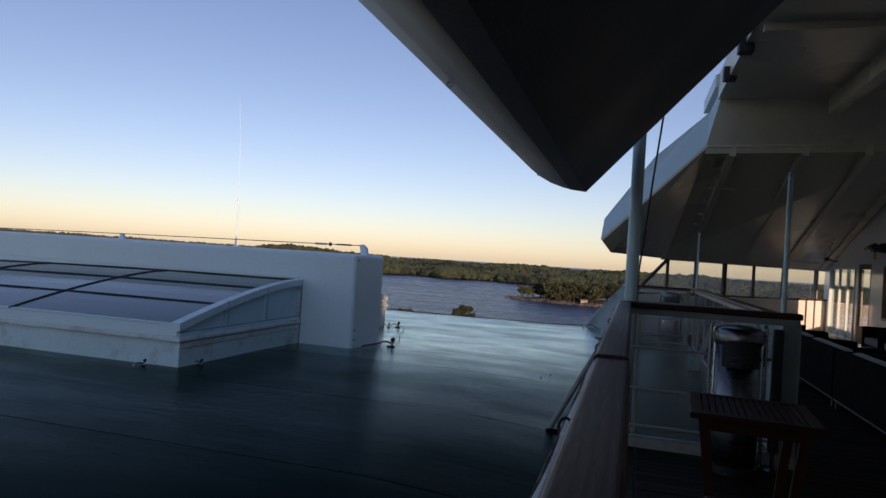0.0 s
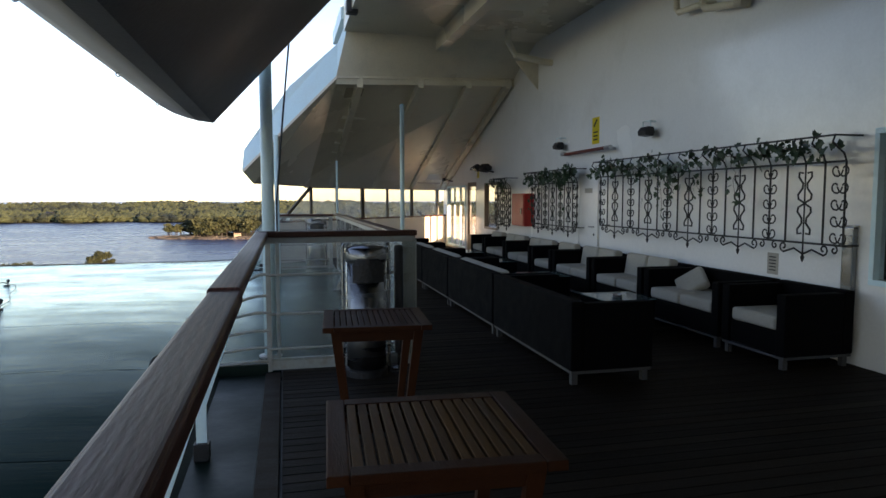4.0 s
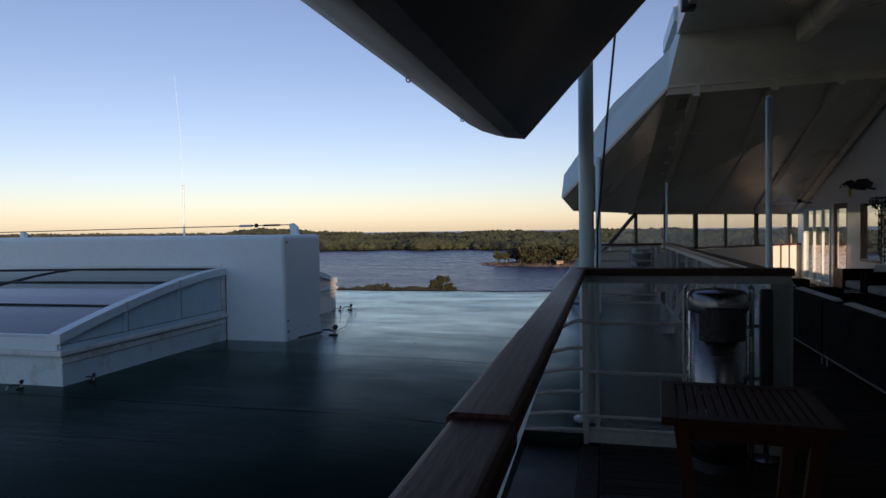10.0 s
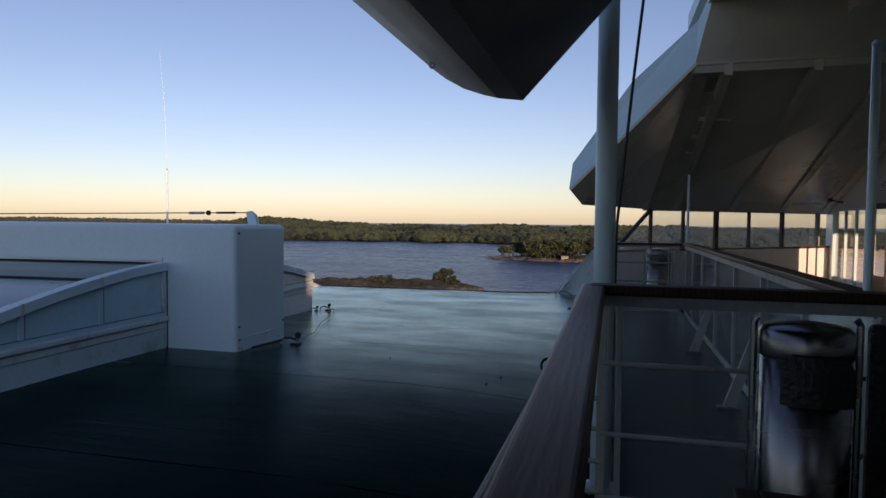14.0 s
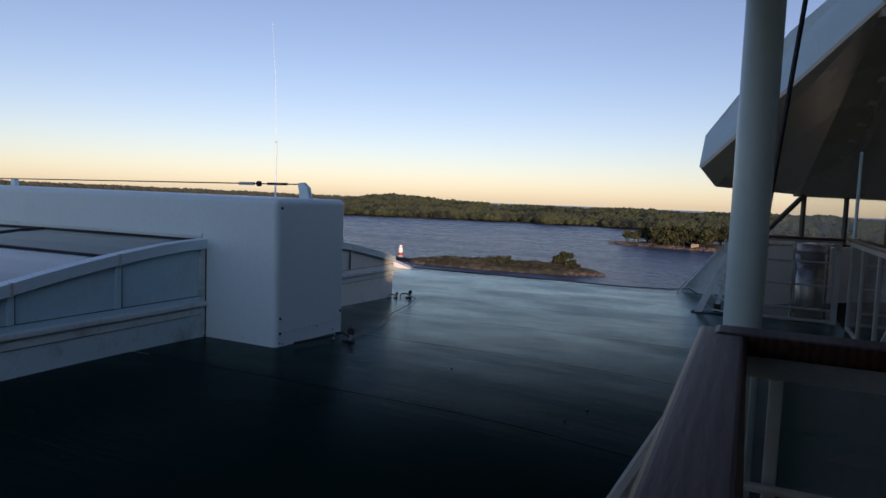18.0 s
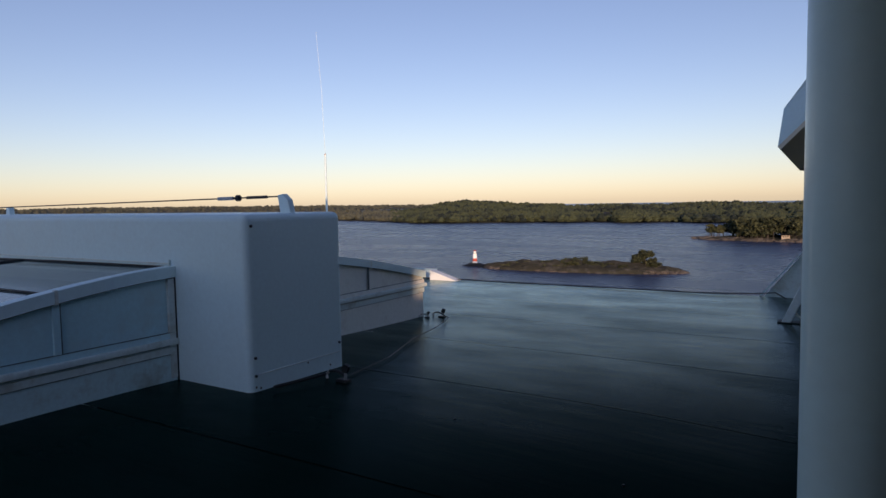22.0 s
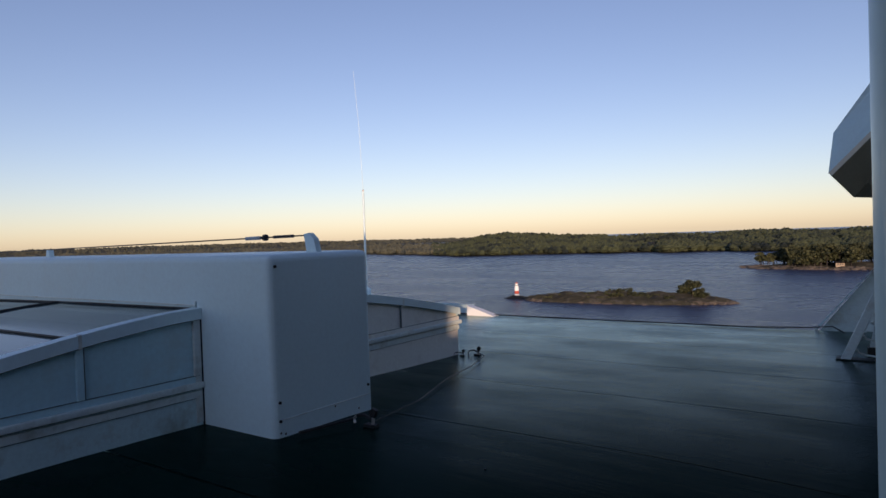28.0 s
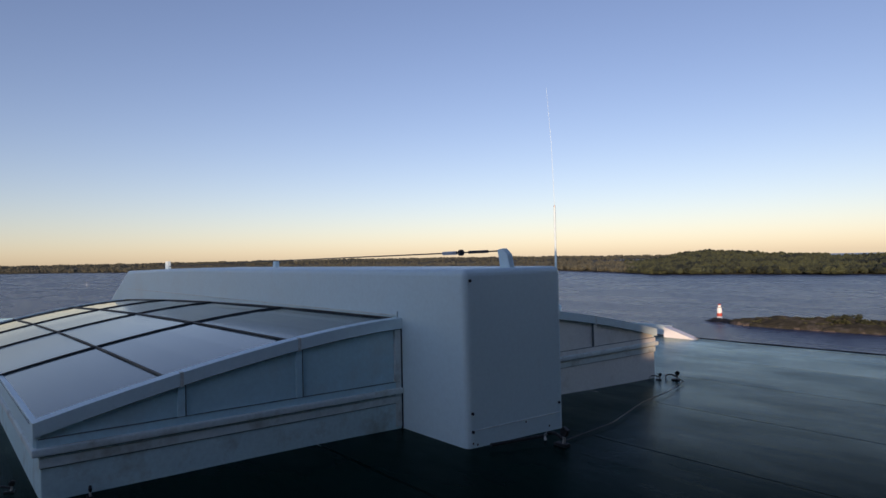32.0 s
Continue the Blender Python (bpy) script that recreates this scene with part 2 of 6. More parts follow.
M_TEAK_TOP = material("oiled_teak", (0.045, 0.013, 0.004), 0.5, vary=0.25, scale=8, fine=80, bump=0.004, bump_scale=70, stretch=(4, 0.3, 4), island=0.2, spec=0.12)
M_TEAK_SLAT = material("golden_teak_slat", (0.095, 0.041, 0.010), 0.5, vary=0.3, scale=8, fine=80, bump=0.003, bump_scale=70, stretch=(4, 0.3, 4), island=0.3, spec=0.1)
def rail_wood(name, dark, light, rough):
    """Varnished plank with long wavy grain and paler worn streaks."""
    m = material(name, light, rough, vary=0.18, scale=4, fine=30, bump=0.0018, bump_scale=24, stretch=(4, 0.5, 4), spec=0.16)
    nt = m.node_tree
    b = nt.nodes["Principled BSDF"]
    old = b.inputs["Base Color"].links[0].from_socket
    g = nt.nodes.new("ShaderNodeNewGeometry")
    mp = nt.nodes.new("ShaderNodeMapping")
    mp.inputs["Scale"].default_value = (1, 0.07, 1)
    w = nt.nodes.new("ShaderNodeTexWave")
    w.inputs["Scale"].default_value, w.inputs["Distortion"].default_value = 14, 7
    w.inputs["Detail"].default_value, w.inputs["Detail Scale"].default_value = 3, 1.6
    nt.links.new(g.outputs["Position"], mp.inputs["Vector"])
    nt.links.new(mp.outputs[0], w.inputs["Vector"])
    r = nt.nodes.new("ShaderNodeMapRange")
    r.inputs["To Min"].default_value, r.inputs["To Max"].default_value = 0.0, 0.75
    nt.links.new(w.outputs["Fac"], r.inputs["Value"])
    mx = nt.nodes.new("ShaderNodeMix")
    mx.data_type = "RGBA"
    nt.links.new(r.outputs[0], mx.inputs["Factor"])
    nt.links.new(old, mx.inputs["A"])
    mx.inputs["B"].default_value = (*dark, 1)
    nt.links.new(mx.outputs["Result"], b.inputs["Base Color"])
    return m


M_RAIL = rail_wood("varnished_handrail_wood", (0.048, 0.015, 0.011), (0.105, 0.042, 0.038), 0.46)
M_RAIL_DARK = rail_wood("dark_varnished_wood", (0.025, 0.010, 0.007), (0.07, 0.028, 0.018), 0.45)
M_FRAME = material("dark_window_frame", (0.07, 0.062, 0.05), 0.5, vary=0.2, scale=6, bump=0.003, stain=(0.3, 0.28, 0.22), stain_amount=0.4, stain_scale=5)
M_BLACK = material("black_paint", (0.012, 0.012, 0.013), 0.5, vary=0.2)
# Grey for hatch joints and for dirt and shade lines under its edges.
M_EDGE_LINE = material("grimy_grey_edge_line", (0.13, 0.16, 0.16), 0.7, vary=0.4, scale=14, bump=0.002)
M_RUST = material("rusty_weld", (0.09, 0.055, 0.03), 0.9, vary=0.5, scale=12, bump=0.004, bump_scale=80, stain=(0.40, 0.38, 0.31), stain_amount=0.7, stain_scale=6)
M_IRON = material("black_wrought_iron", (0.02, 0.02, 0.02), 0.45, vary=0.2, metal=0.3)
M_WICKER = material("black_wicker", (0.0035, 0.0035, 0.004), 0.8, vary=0.4, scale=30, fine=200, bump=0.012, bump_scale=120, spec=0.06)
M_CUSHION = material("cream_cushion_fabric", (0.40, 0.37, 0.31), 0.9, vary=0.08, scale=8, bump=0.01, bump_scale=90)
M_STEEL = material("brushed_stainless", (0.22, 0.225, 0.23), 0.24, metal=1.0, vary=0.08, scale=4, stretch=(1, 1, 8), bump=0.001)
M_ALU = material("dull_aluminium", (0.5, 0.5, 0.5), 0.4, metal=0.8, vary=0.1)
M_PLINTH = material("dull_grey_sofa_base", (0.06, 0.06, 0.062), 0.5, vary=0.12)
M_RED = material("red_enamel", (0.42, 0.012, 0.008), 0.35, vary=0.1, bump=0.002)
M_HEATER = material("rusty_red_tube", (0.17, 0.035, 0.022), 0.4, vary=0.25, scale=20, bump=0.003)
M_YELLOW = material("yellow_sign", (0.75, 0.55, 0.02), 0.45, vary=0.06, bump=0)
M_LEAF = material("ivy_leaf", (0.014, 0.045, 0.014), 0.5, vary=0.4, scale=20, bump=0)
M_BROWN = material("brown_door_frame", (0.16, 0.10, 0.06), 0.4, vary=0.15)
# Near-black colour stands for the darkness of unlit rooms behind panes.
M_UNLIT_INSIDE = material("unlit_inside_dark", (0.03, 0.03, 0.032), 0.5, vary=0.2)
M_GLASS = glass("clear_pane", clear=0.945)
M_GLASS_SALT = glass("salt_hazed_pane", (0.985, 0.985, 0.97), 0.08, 0.90)
M_ROOFGLASS = material("grey_roof_glazing", (0.070, 0.125, 0.135), 0.07, vary=0.08, scale=1, bump=0.001, bump_scale=2, spec=0.3)
M_TOWER_WHITE = material("white_tower_paint", (0.77, 0.87, 0.91), 0.5, vary=0.06, scale=2, bump=0)
M_ROCK = material("granite_shore_rock", (0.040, 0.038, 0.035), 0.85, vary=0.35, scale=0.8, fine=6, bump=0.3, bump_scale=1.2,
                  stain=(0.016, 0.020, 0.010), stain_amount=0.9, stain_scale=0.3)
# Mossy base is kept dark to carry the ship's shadow over the skerry.
M_ISLE = material("shadow_dark_mossy_ground", (0.034, 0.037, 0.031), 0.95, vary=0.4, scale=0.8, fine=6, bump=0.3, bump_scale=1.2,
                  stain=(0.085, 0.088, 0.088), stain_amount=0.9, stain_scale=0.4, spec=0.1)
M_WOOD_FAR = material("wooded_ground", (0.022, 0.030, 0.014), 0.9, vary=0.4, scale=0.1, fine=2, bump=0)


def foliage(name, dark, light):
    m = bpy.data.materials.new(name)
    m.use_nodes = True
    nt = m.node_tree
    b = nt.nodes["Principled BSDF"]
    b.inputs["Roughness"].default_value = 0.8
    g = nt.nodes.new("ShaderNodeNewGeometry")
    n = nt.nodes.new("ShaderNodeTexNoise")
    n.inputs["Scale"].default_value, n.inputs["Detail"].default_value = 0.022, 5
    nt.links.new(g.outputs["Position"], n.inputs["Vector"])
    stands = nt.nodes.new("ShaderNodeMapRange")
    stands.inputs["From Min"].default_value, stands.inputs["From Max"].default_value = 0.36, 0.64
    nt.links.new(n.outputs["Fac"], stands.inputs["Value"])
    a = nt.nodes.new("ShaderNodeMath")
    a.operation = "MULTIPLY_ADD"
    a.inputs[1].default_value = 0.75
    nt.links.new(g.outputs["Random Per Island"], a.inputs[0])
    nt.links.new(stands.outputs[0], a.inputs[2])
    r = nt.nodes.new("ShaderNodeValToRGB")
    r.color_ramp.elements[0].position, r.color_ramp.elements[1].position = 0.35, 1.25
    r.color_ramp.elements[0].color, r.color_ramp.elements[1].color = (*dark, 1), (*light, 1)
    nt.links.new(a.outputs[0], r.inputs[0])
    nt.links.new(r.outputs[0], b.inputs["Base Color"])
    return m


M_FOREST = foliage("mixed_forest", (0.006, 0.015, 0.012), (0.046, 0.063, 0.028))
# Distant forest colours are lifted towards grey to stand for haze.
M_HAZED_FOREST = foliage("haze_paled_forest", (0.034, 0.046, 0.042), (0.080, 0.090, 0.062))
M_PINE = foliage("pine_needles", (0.012, 0.022, 0.010), (0.052, 0.064, 0.024))


def water_material():
    m = bpy.data.materials.new("sea_water")
    m.use_nodes = True
    nt = m.node_tree
    b = nt.nodes["Principled BSDF"]
    b.inputs["Base Color"].default_value = (0.020, 0.046, 0.115, 1)
    b.inputs["Roughness"].default_value = 0.25
    b.inputs["IOR"].default_value = 1.33
    b.inputs["Specular IOR Level"].default_value = 0.4
    g = nt.nodes.new("ShaderNodeNewGeometry")
    hs = []
    for sc, st in ((0.32, (1, 1.5, 1)), (1.5, (1.3, 1, 1))):
        mp = nt.nodes.new("ShaderNodeMapping")
        mp.inputs["Scale"].default_value = st
        n = nt.nodes.new("ShaderNodeTexNoise")
        n.inputs["Scale"].default_value, n.inputs["Detail"].default_value = sc, 5
        nt.links.new(g.outputs["Position"], mp.inputs["Vector"])
        nt.links.new(mp.outputs[0], n.inputs["Vector"])
        hs.append(n)
    a = nt.nodes.new("ShaderNodeMath")
    a.operation = "ADD"
    nt.links.new(hs[0].outputs["Fac"], a.inputs[0])
    nt.links.new(hs[1].outputs["Fac"], a.inputs[1])
    bp = nt.nodes.new("ShaderNodeBump")
    bp.inputs["Strength"].default_value, bp.inputs["Distance"].default_value = 1.0, 1.0
    nt.links.new(a.outputs[0], bp.inputs["Height"])
    nt.links.new(bp.outputs[0], b.inputs["Normal"])
    mp = nt.nodes.new("ShaderNodeMapping")
    mp.inputs["Scale"].default_value = (1, 3.5, 1)
    mp.inputs["Rotation"].default_value = (0, 0, 0.5)
    wind = nt.nodes.new("ShaderNodeTexNoise")
    wind.inputs["Scale"].default_value, wind.inputs["Detail"].default_value = 0.012, 4
    nt.links.new(g.outputs["Position"], mp.inputs["Vector"])
    nt.links.new(mp.outputs[0], wind.inputs["Vector"])
    rr = nt.nodes.new("ShaderNodeMapRange")
    rr.inputs["From Min"].default_value, rr.inputs["From Max"].default_value = 0.35, 0.65
    rr.inputs["To Min"].default_value, rr.inputs["To Max"].default_value = 0.25, 0.30
    nt.links.new(wind.outputs["Fac"], rr.inputs["Value"])
    nt.links.new(rr.outputs[0], b.inputs["Roughness"])
    return m


M_WATER = water_material()

# ================= mesh helpers =================


def part(name, bm, mat, parent=None, label="", smooth=False):
    """One bmesh as one mesh object, under a thing or a part."""
    me = bpy.data.meshes.new(name)
    bm.normal_update()
    bm.to_mesh(me)
    bm.free()
    if smooth:
        me.shade_smooth()
    me.materials.append(mat)
    ob = new(name, me)
    if parent is not None:
        ob.parent = parent
    if label:
        ob["label"] = label
    return ob


def shared(name, me, parent, m=None):
    """One more object on an existing mesh."""
    ob = new(name, me)
    if m is not None:
        ob.matrix_basis = m
    ob.parent = parent
    return ob


def thing(name, label, category, at=(0, 0, 0), rz=0.0, group="", kind=""):
    ob = new(name)
    ob.empty_display_size = 0.1
    ob.matrix_basis = pose(*at, 0, 0, rz)
    return tagged(ob, label, category, group, kind)


def structure(name, bm, mat, label="", category="", parent=None):
    ob = part(name, bm, mat, parent)
    return tagged(ob, label, category, "", "structure")


def box(x0, x1, y0, y1, z0, z1, bevel=0.0, bm=None, segments=2):
    """A box between two corners, its edges rounded."""
    own = bmesh.new()
    v = [own.verts.new((x, y, z)) for z in (z0, z1) for x, y in ((x0, y0), (x1, y0), (x1, y1), (x0, y1))]
    for f in ((3, 2, 1, 0), (4, 5, 6, 7), (0, 1, 5, 4), (1, 2, 6, 5), (2, 3, 7, 6), (3, 0, 4, 7)):
        own.faces.new([v[i] for i in f])
    if bevel:
        bmesh.ops.bevel(own, geom=own.edges[:], offset=bevel, segments=segments, affect="EDGES", profile=0.6)
    if bm is None:
        return own
    me = bpy.data.meshes.new("tmp")
    own.to_mesh(me)
    own.free()
    bm.from_mesh(me)
    bpy.data.meshes.remove(me)
    return bm


def prism(profile, a, b, axis="y", bm=None, bevel=0.0):
    """A closed outline swept from a to b: outlines are (x, z) along y, (y, z) along x, (x, y) along z."""
    own = bmesh.new() if bm is None or bevel else bm
    def at(p, s):
        return {"y": (p[0], s, p[1]), "x": (s, p[0], p[1]), "z": (p[0], p[1], s)}[axis]
    lo = [own.verts.new(at(p, a)) for p in profile]
    hi = [own.verts.new(at(p, b)) for p in profile]
    n = len(profile)
    faces = [own.faces.new(lo), own.faces.new(hi[::-1])]
    for i in range(n):
        faces.append(own.faces.new((lo[i], hi[i], hi[(i + 1) % n], lo[(i + 1) % n])))
    bmesh.ops.recalc_face_normals(own, faces=faces)
    if bevel:
        bmesh.ops.bevel(own, geom=own.edges[:], offset=bevel, segments=2, affect="EDGES", profile=0.6)
        if bm is not None:
            me = bpy.data.meshes.new("tmp")
            own.to_mesh(me)
            own.free()
            bm.from_mesh(me)
            bpy.data.meshes.remove(me)
            return bm
    return own


def tube(points, r, bm=None, sides=10, taper=None):
    """A round bar along a line of points."""
    bm = bm or bmesh.new()
    pts = [Vector(p) for p in points]
    rings = []
    side = None
    for i, p in enumerate(pts):
        d = (pts[min(i + 1, len(pts) - 1)] - pts[max(i - 1, 0)]).normalized()
        if side is None:
            side = d.cross(Vector((0, 0, 1)) if abs(d.z) < 0.9 else Vector((1, 0, 0))).normalized()
        side = (side - d * side.dot(d)).normalized()
        up = d.cross(side)
        rad = r if taper is None else r + (taper - r) * i / (len(pts) - 1)
        rings.append([bm.verts.new(p + rad * (math.cos(a) * side + math.sin(a) * up)) for a in (2 * math.pi * k / sides for k in range(sides))])
    for a, b in zip(rings, rings[1:]):
        for k in range(sides):
            bm.faces.new((a[k], a[(k + 1) % sides], b[(k + 1) % sides], b[k]))
    bm.faces.new(rings[0][::-1])
    bm.faces.new(rings[-1])
    return bm


def lathe(profile, cx, cy, bm=None, sides=24):
    """A turned form about an upright axis; profile of (radius, z) from bottom to top."""
    bm = bm or bmesh.new()
    rings = [[bm.verts.new((cx + r * math.cos(2 * math.pi * k / sides), cy + r * math.sin(2 * math.pi * k / sides), z)) for k in range(sides)] for r, z in profile]
    for a, b in zip(rings, rings[1:]):
        for k in range(sides):
            bm.faces.new((a[k], a[(k + 1) % sides], b[(k + 1) % sides], b[k]))
    bm.faces.new(rings[0][::-1])
    bm.faces.new(rings[-1])
    return bm


def quad(pts, thick, bm=None):
    """A flat panel through corner points, with thickness along its normal."""
    bm = bm or bmesh.new()
    p = [Vector(q) for q in pts]
    n = (p[1] - p[0]).cross(p[-1] - p[0]).normalized() * thick
    lo = [bm.verts.new(q) for q in p]
    hi = [bm.verts.new(q + n) for q in p]
    faces = [bm.faces.new(lo[::-1]), bm.faces.new(hi)]
    for i in range(len(p)):
        j = (i + 1) % len(p)
        faces.append(bm.faces.new((lo[i], lo[j], hi[j], hi[i])))
    bmesh.ops.recalc_face_normals(bm, faces=faces)
    return bm


# ================= large structure =================
WATER = -20.5
WALL_X = 5.275


def deck_z(y, x=-4.0):
    if x > -1.4:
        return deck_z(y) + (0.0 - deck_z(y)) * (x + 1.4) / 1.4
    u = min(max((y - 8.0) / 6.0, 0.0), 1.0)
    return 0.115 - 0.125 * u * u * (3 - 2 * u)


# hull under the decks
bm = box(-22, 11, -45, 17.25, WATER - 2, -0.12)
box(-20, 6, 17.25, 27, WATER - 2, -2.7, bm=bm)
structure("ship_hull", bm, M_WHITE, "white painted ship hull below the open decks", "hull")

# green steel deck: plates laid athwart with recessed seams
green_deck = structure("green_deck", box(-22, -0.02, -45, 17.25, -0.12, -0.05), M_GREEN_DARK, "worn green-painted steel deck, wet and shiny", "deck")

# teak deck bed and gutter
teak_deck = structure("teak_deck", box(0.13, WALL_X + 0.3, -8, 21.6, -0.12, -0.012), M_BLACK, "weathered teak plank deck, coloured darker for the shade under the roof", "deck")
structure("margin_plank", box(0.0, 0.126, -8, 6.36, -0.12, 0.012, 0.004), M_TEAK, "teak margin plank along the deck edge", "plank")
structure("stair_landing", box(-0.02, 1.25, 6.55, 16.4, -0.12, 0.01), M_GREEN, "dark green painted steel landing behind the glass rail", "deck")
structure("side_deck", box(-0.45, 0.2, 15.0, 17.25, -0.115, 0.005), M_GREEN, "green painted side deck", "deck")

# long deckhouse wall with openings
WIN_Z = (0.76, 2.15)
# The first opening is an unseen slot added to aim sun at the wedge plate.
OPEN = [(-3.15, -1.58, 2.46, 2.95), (2.6, 5.30, 0.76, 2.15), (15.86, 16.93, 0.74, 1.92), (17.72, 18.62, 0.0, 1.97), (18.80, 20.95, 0.05, 1.9)]
wall = tagged(new("wall_east"), "cream white painted steel deckhouse wall", "wall", "", "structure")


def wall_pieces():
    bm = bmesh.new()
    edges = [-8.0] + [v for o in OPEN for v in o[:2]] + [21.5]
    for a, b in zip(edges[::2], edges[1::2]):
        box(WALL_X, WALL_X + 0.12, a, b, -0.1, 5.2, bm=bm)
    for a, b, z0, z1 in OPEN:
        if z0 > 0.02:
            box(WALL_X, WALL_X + 0.12, a, b, -0.1, z0, bm=bm)
        box(WALL_X, WALL_X + 0.12, a, b, z1, 5.2, bm=bm)
    return part("wall_plating", bm, M_WALL, wall)


wall_pieces()
# deckhouse interior behind the panes, and unseen sun-blocking walls added aft of the walk
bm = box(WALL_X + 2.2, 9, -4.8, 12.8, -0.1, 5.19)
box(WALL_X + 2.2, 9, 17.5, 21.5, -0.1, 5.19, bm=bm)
# The gap between these two boxes is added to let sun bounce through.
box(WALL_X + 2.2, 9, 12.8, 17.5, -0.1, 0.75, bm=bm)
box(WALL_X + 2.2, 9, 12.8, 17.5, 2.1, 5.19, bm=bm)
structure("deckhouse_interior", bm, M_UNLIT_INSIDE, "near-black partition for the unlit interior, with an added bay passing sun", "wall")
structure("interior_floor", box(WALL_X + 0.3, WALL_X + 2.2, -8, 21.5, -0.12, -0.02), M_UNLIT_INSIDE, "floor coloured near black for the unlit interior", "floor")
structure("interior_ceiling", box(WALL_X + 0.12, WALL_X + 2.2, -8, 21.5, 3.3, 3.4), M_UNLIT_INSIDE, "ceiling coloured near black for the unlit interior", "ceiling")
bm = box(0.2, 6.5, -8.2, -8.02, -0.1, 3.85)
box(9.0, 11, -45, -12.9, -0.1, 5.6, bm=bm)
# This unseen box is added to keep sun off the casing's outer end.
box(-3.0, 4.6, -14.0, -13.8, -0.1, 4.7, bm=bm)
structure("deckhouse_aft", bm, M_WHITE, "unseen white walls astern, added to shade the casing and hatches", "wall")
# Unseen block added above the wall; its height sets where sun passes.
structure("deckhouse_upper", box(WALL_X + 0.13, 9, -8, 21.5, 5.2, 5.6), M_WHITE, "unseen white block above the wall, sized to shape the sun's shadow", "wall")

# upper deck overhang above the seating
structure("ceiling", box(1.35, WALL_X, -8, 13.45, 4.72, 5.2), M_CEIL, "cream painted underside of the deck above", "ceiling")
bm = bmesh.new()
for y in (0.5, 3.5, 6.5, 9.6):
    box(1.45, WALL_X, y - 0.05, y + 0.05, 4.62, 4.72, bm=bm)
box(3.15, 3.33, -8, 13.4, 4.44, 4.72, bm=bm)
structure("ceiling_beams", bm, M_CEIL, "painted steel beams under the deck above", "beam")

# near sloped wing roof over the railing
near_wing = thing("wing_roof", "sloping white steel wing roof over the rail, its underside coloured dark for shade", "canopy", kind="structure")
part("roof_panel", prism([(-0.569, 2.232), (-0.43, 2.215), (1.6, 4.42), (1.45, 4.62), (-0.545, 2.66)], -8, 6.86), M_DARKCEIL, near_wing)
part("fascia", prism([(-0.565, 2.233), (-0.656, 2.256), (-0.77, 2.296), (-0.876, 2.356), (-0.96, 2.42), (-1.035, 2.49), (-1.09, 2.565), (-1.115, 2.65), (-1.06, 2.71), (-0.55, 2.70), (-0.55, 2.36)], -8, 6.87), M_FASCIA, near_wing, "rounded fascia edge, toned blue-grey for its shaded side", smooth=True)
part("end_trim", prism([(-0.43, 2.217), (1.6, 4.42), (1.53, 4.49), (-0.5, 2.30)], 6.862, 6.875), M_WHITE_WORN, near_wing)
for y in (1.2, 3.4, 5.0, 6.3):
    ring = [(-0.80 + 0.013 * math.cos(a), y, 2.298 + 0.013 * math.sin(a)) for a in (k * math.pi / 5 for k in range(11))]
    part("ring", tube(ring, 0.004, sides=6), M_ALU, near_wing)

# far wing roof: outer triangle, sloping ceiling, fascia
far_wing = thing("wing_roof", "sloping white wing roof with a cream underside at the forward end", "canopy", kind="structure")
TIP, KINK = Vector((-0.60, 13.75, 2.06)), Vector((1.19, 13.35, 3.86))
HEAD_L, HEAD_R = Vector((0.72, 17.05, 1.84)), Vector((WALL_X, 21.35, 1.84))
TOP_R = Vector((WALL_X, 13.42, 4.73))
TOP_L = Vector((1.40, 13.42, 4.73))
structure("roof_slab", box(1.3, 6.0, 13.46, 15.6, 4.95, 5.2), M_WHITE, "white roof slab above the wing roof", "roof")
PUR_R = Vector((WALL_X, 14.8, 4.22))
MID = Vector((-0.44, 14.2, 1.853))
part("outer_panel", quad([KINK, TIP, MID], 0.05), M_CEIL, far_wing)
part("outer_panel", quad([KINK, MID, HEAD_L], 0.05), M_CEIL, far_wing)
bm = quad([KINK, HEAD_L, HEAD_R, PUR_R], 0.05)
part("sloping_panel", bm, M_CEIL, far_wing)
bm = bmesh.new()
rows = [[bm.verts.new(TOP_L.lerp(KINK, v / 8).lerp(TOP_R.lerp(PUR_R, v / 8), u / 12)) for u in range(13)] for v in range(9)]
for a, b in zip(rows, rows[1:]):
    for k in range(12):
        bm.faces.new((a[k], a[k + 1], b[k + 1], b[k]))
part("upper_panel", bm, M_CEIL, far_wing, smooth=True)
bm = bmesh.new()
for k in range(9):
    f = 0.08 + 0.105 * k
    a, b = KINK.lerp(HEAD_L, f), PUR_R.lerp(HEAD_R, f)
    c, e = KINK.lerp(HEAD_L, f + 0.075), PUR_R.lerp(HEAD_R, f + 0.075)
    drop = Vector((0, 0, -0.012))
    quad([a + drop, b + drop, e + drop, c + drop], 0.01, bm)
part("ceiling_boards", bm, M_BOARD, far_wing)
# Short pale lips are set only where glints show along the boards.
for f in (0.30, 0.41, 0.52, 0.61, 0.71):
    a, b = KINK.lerp(HEAD_L, f), PUR_R.lerp(HEAD_R, f)
    for u0, u1 in ((0.08, 0.21), (0.24, 0.365), (0.47, 0.60)):
        p, q = a.lerp(b, u0), a.lerp(b, u1)
        part("board_lip", quad([p + Vector((0.03, -0.03, -0.012)), q + Vector((0.03, -0.03, -0.012)), q + Vector((0.0, 0.0, -0.07)), p + Vector((0.0, 0.0, -0.07))], 0.012), M_LIP, far_wing)
F = [TIP, KINK, TOP_L]
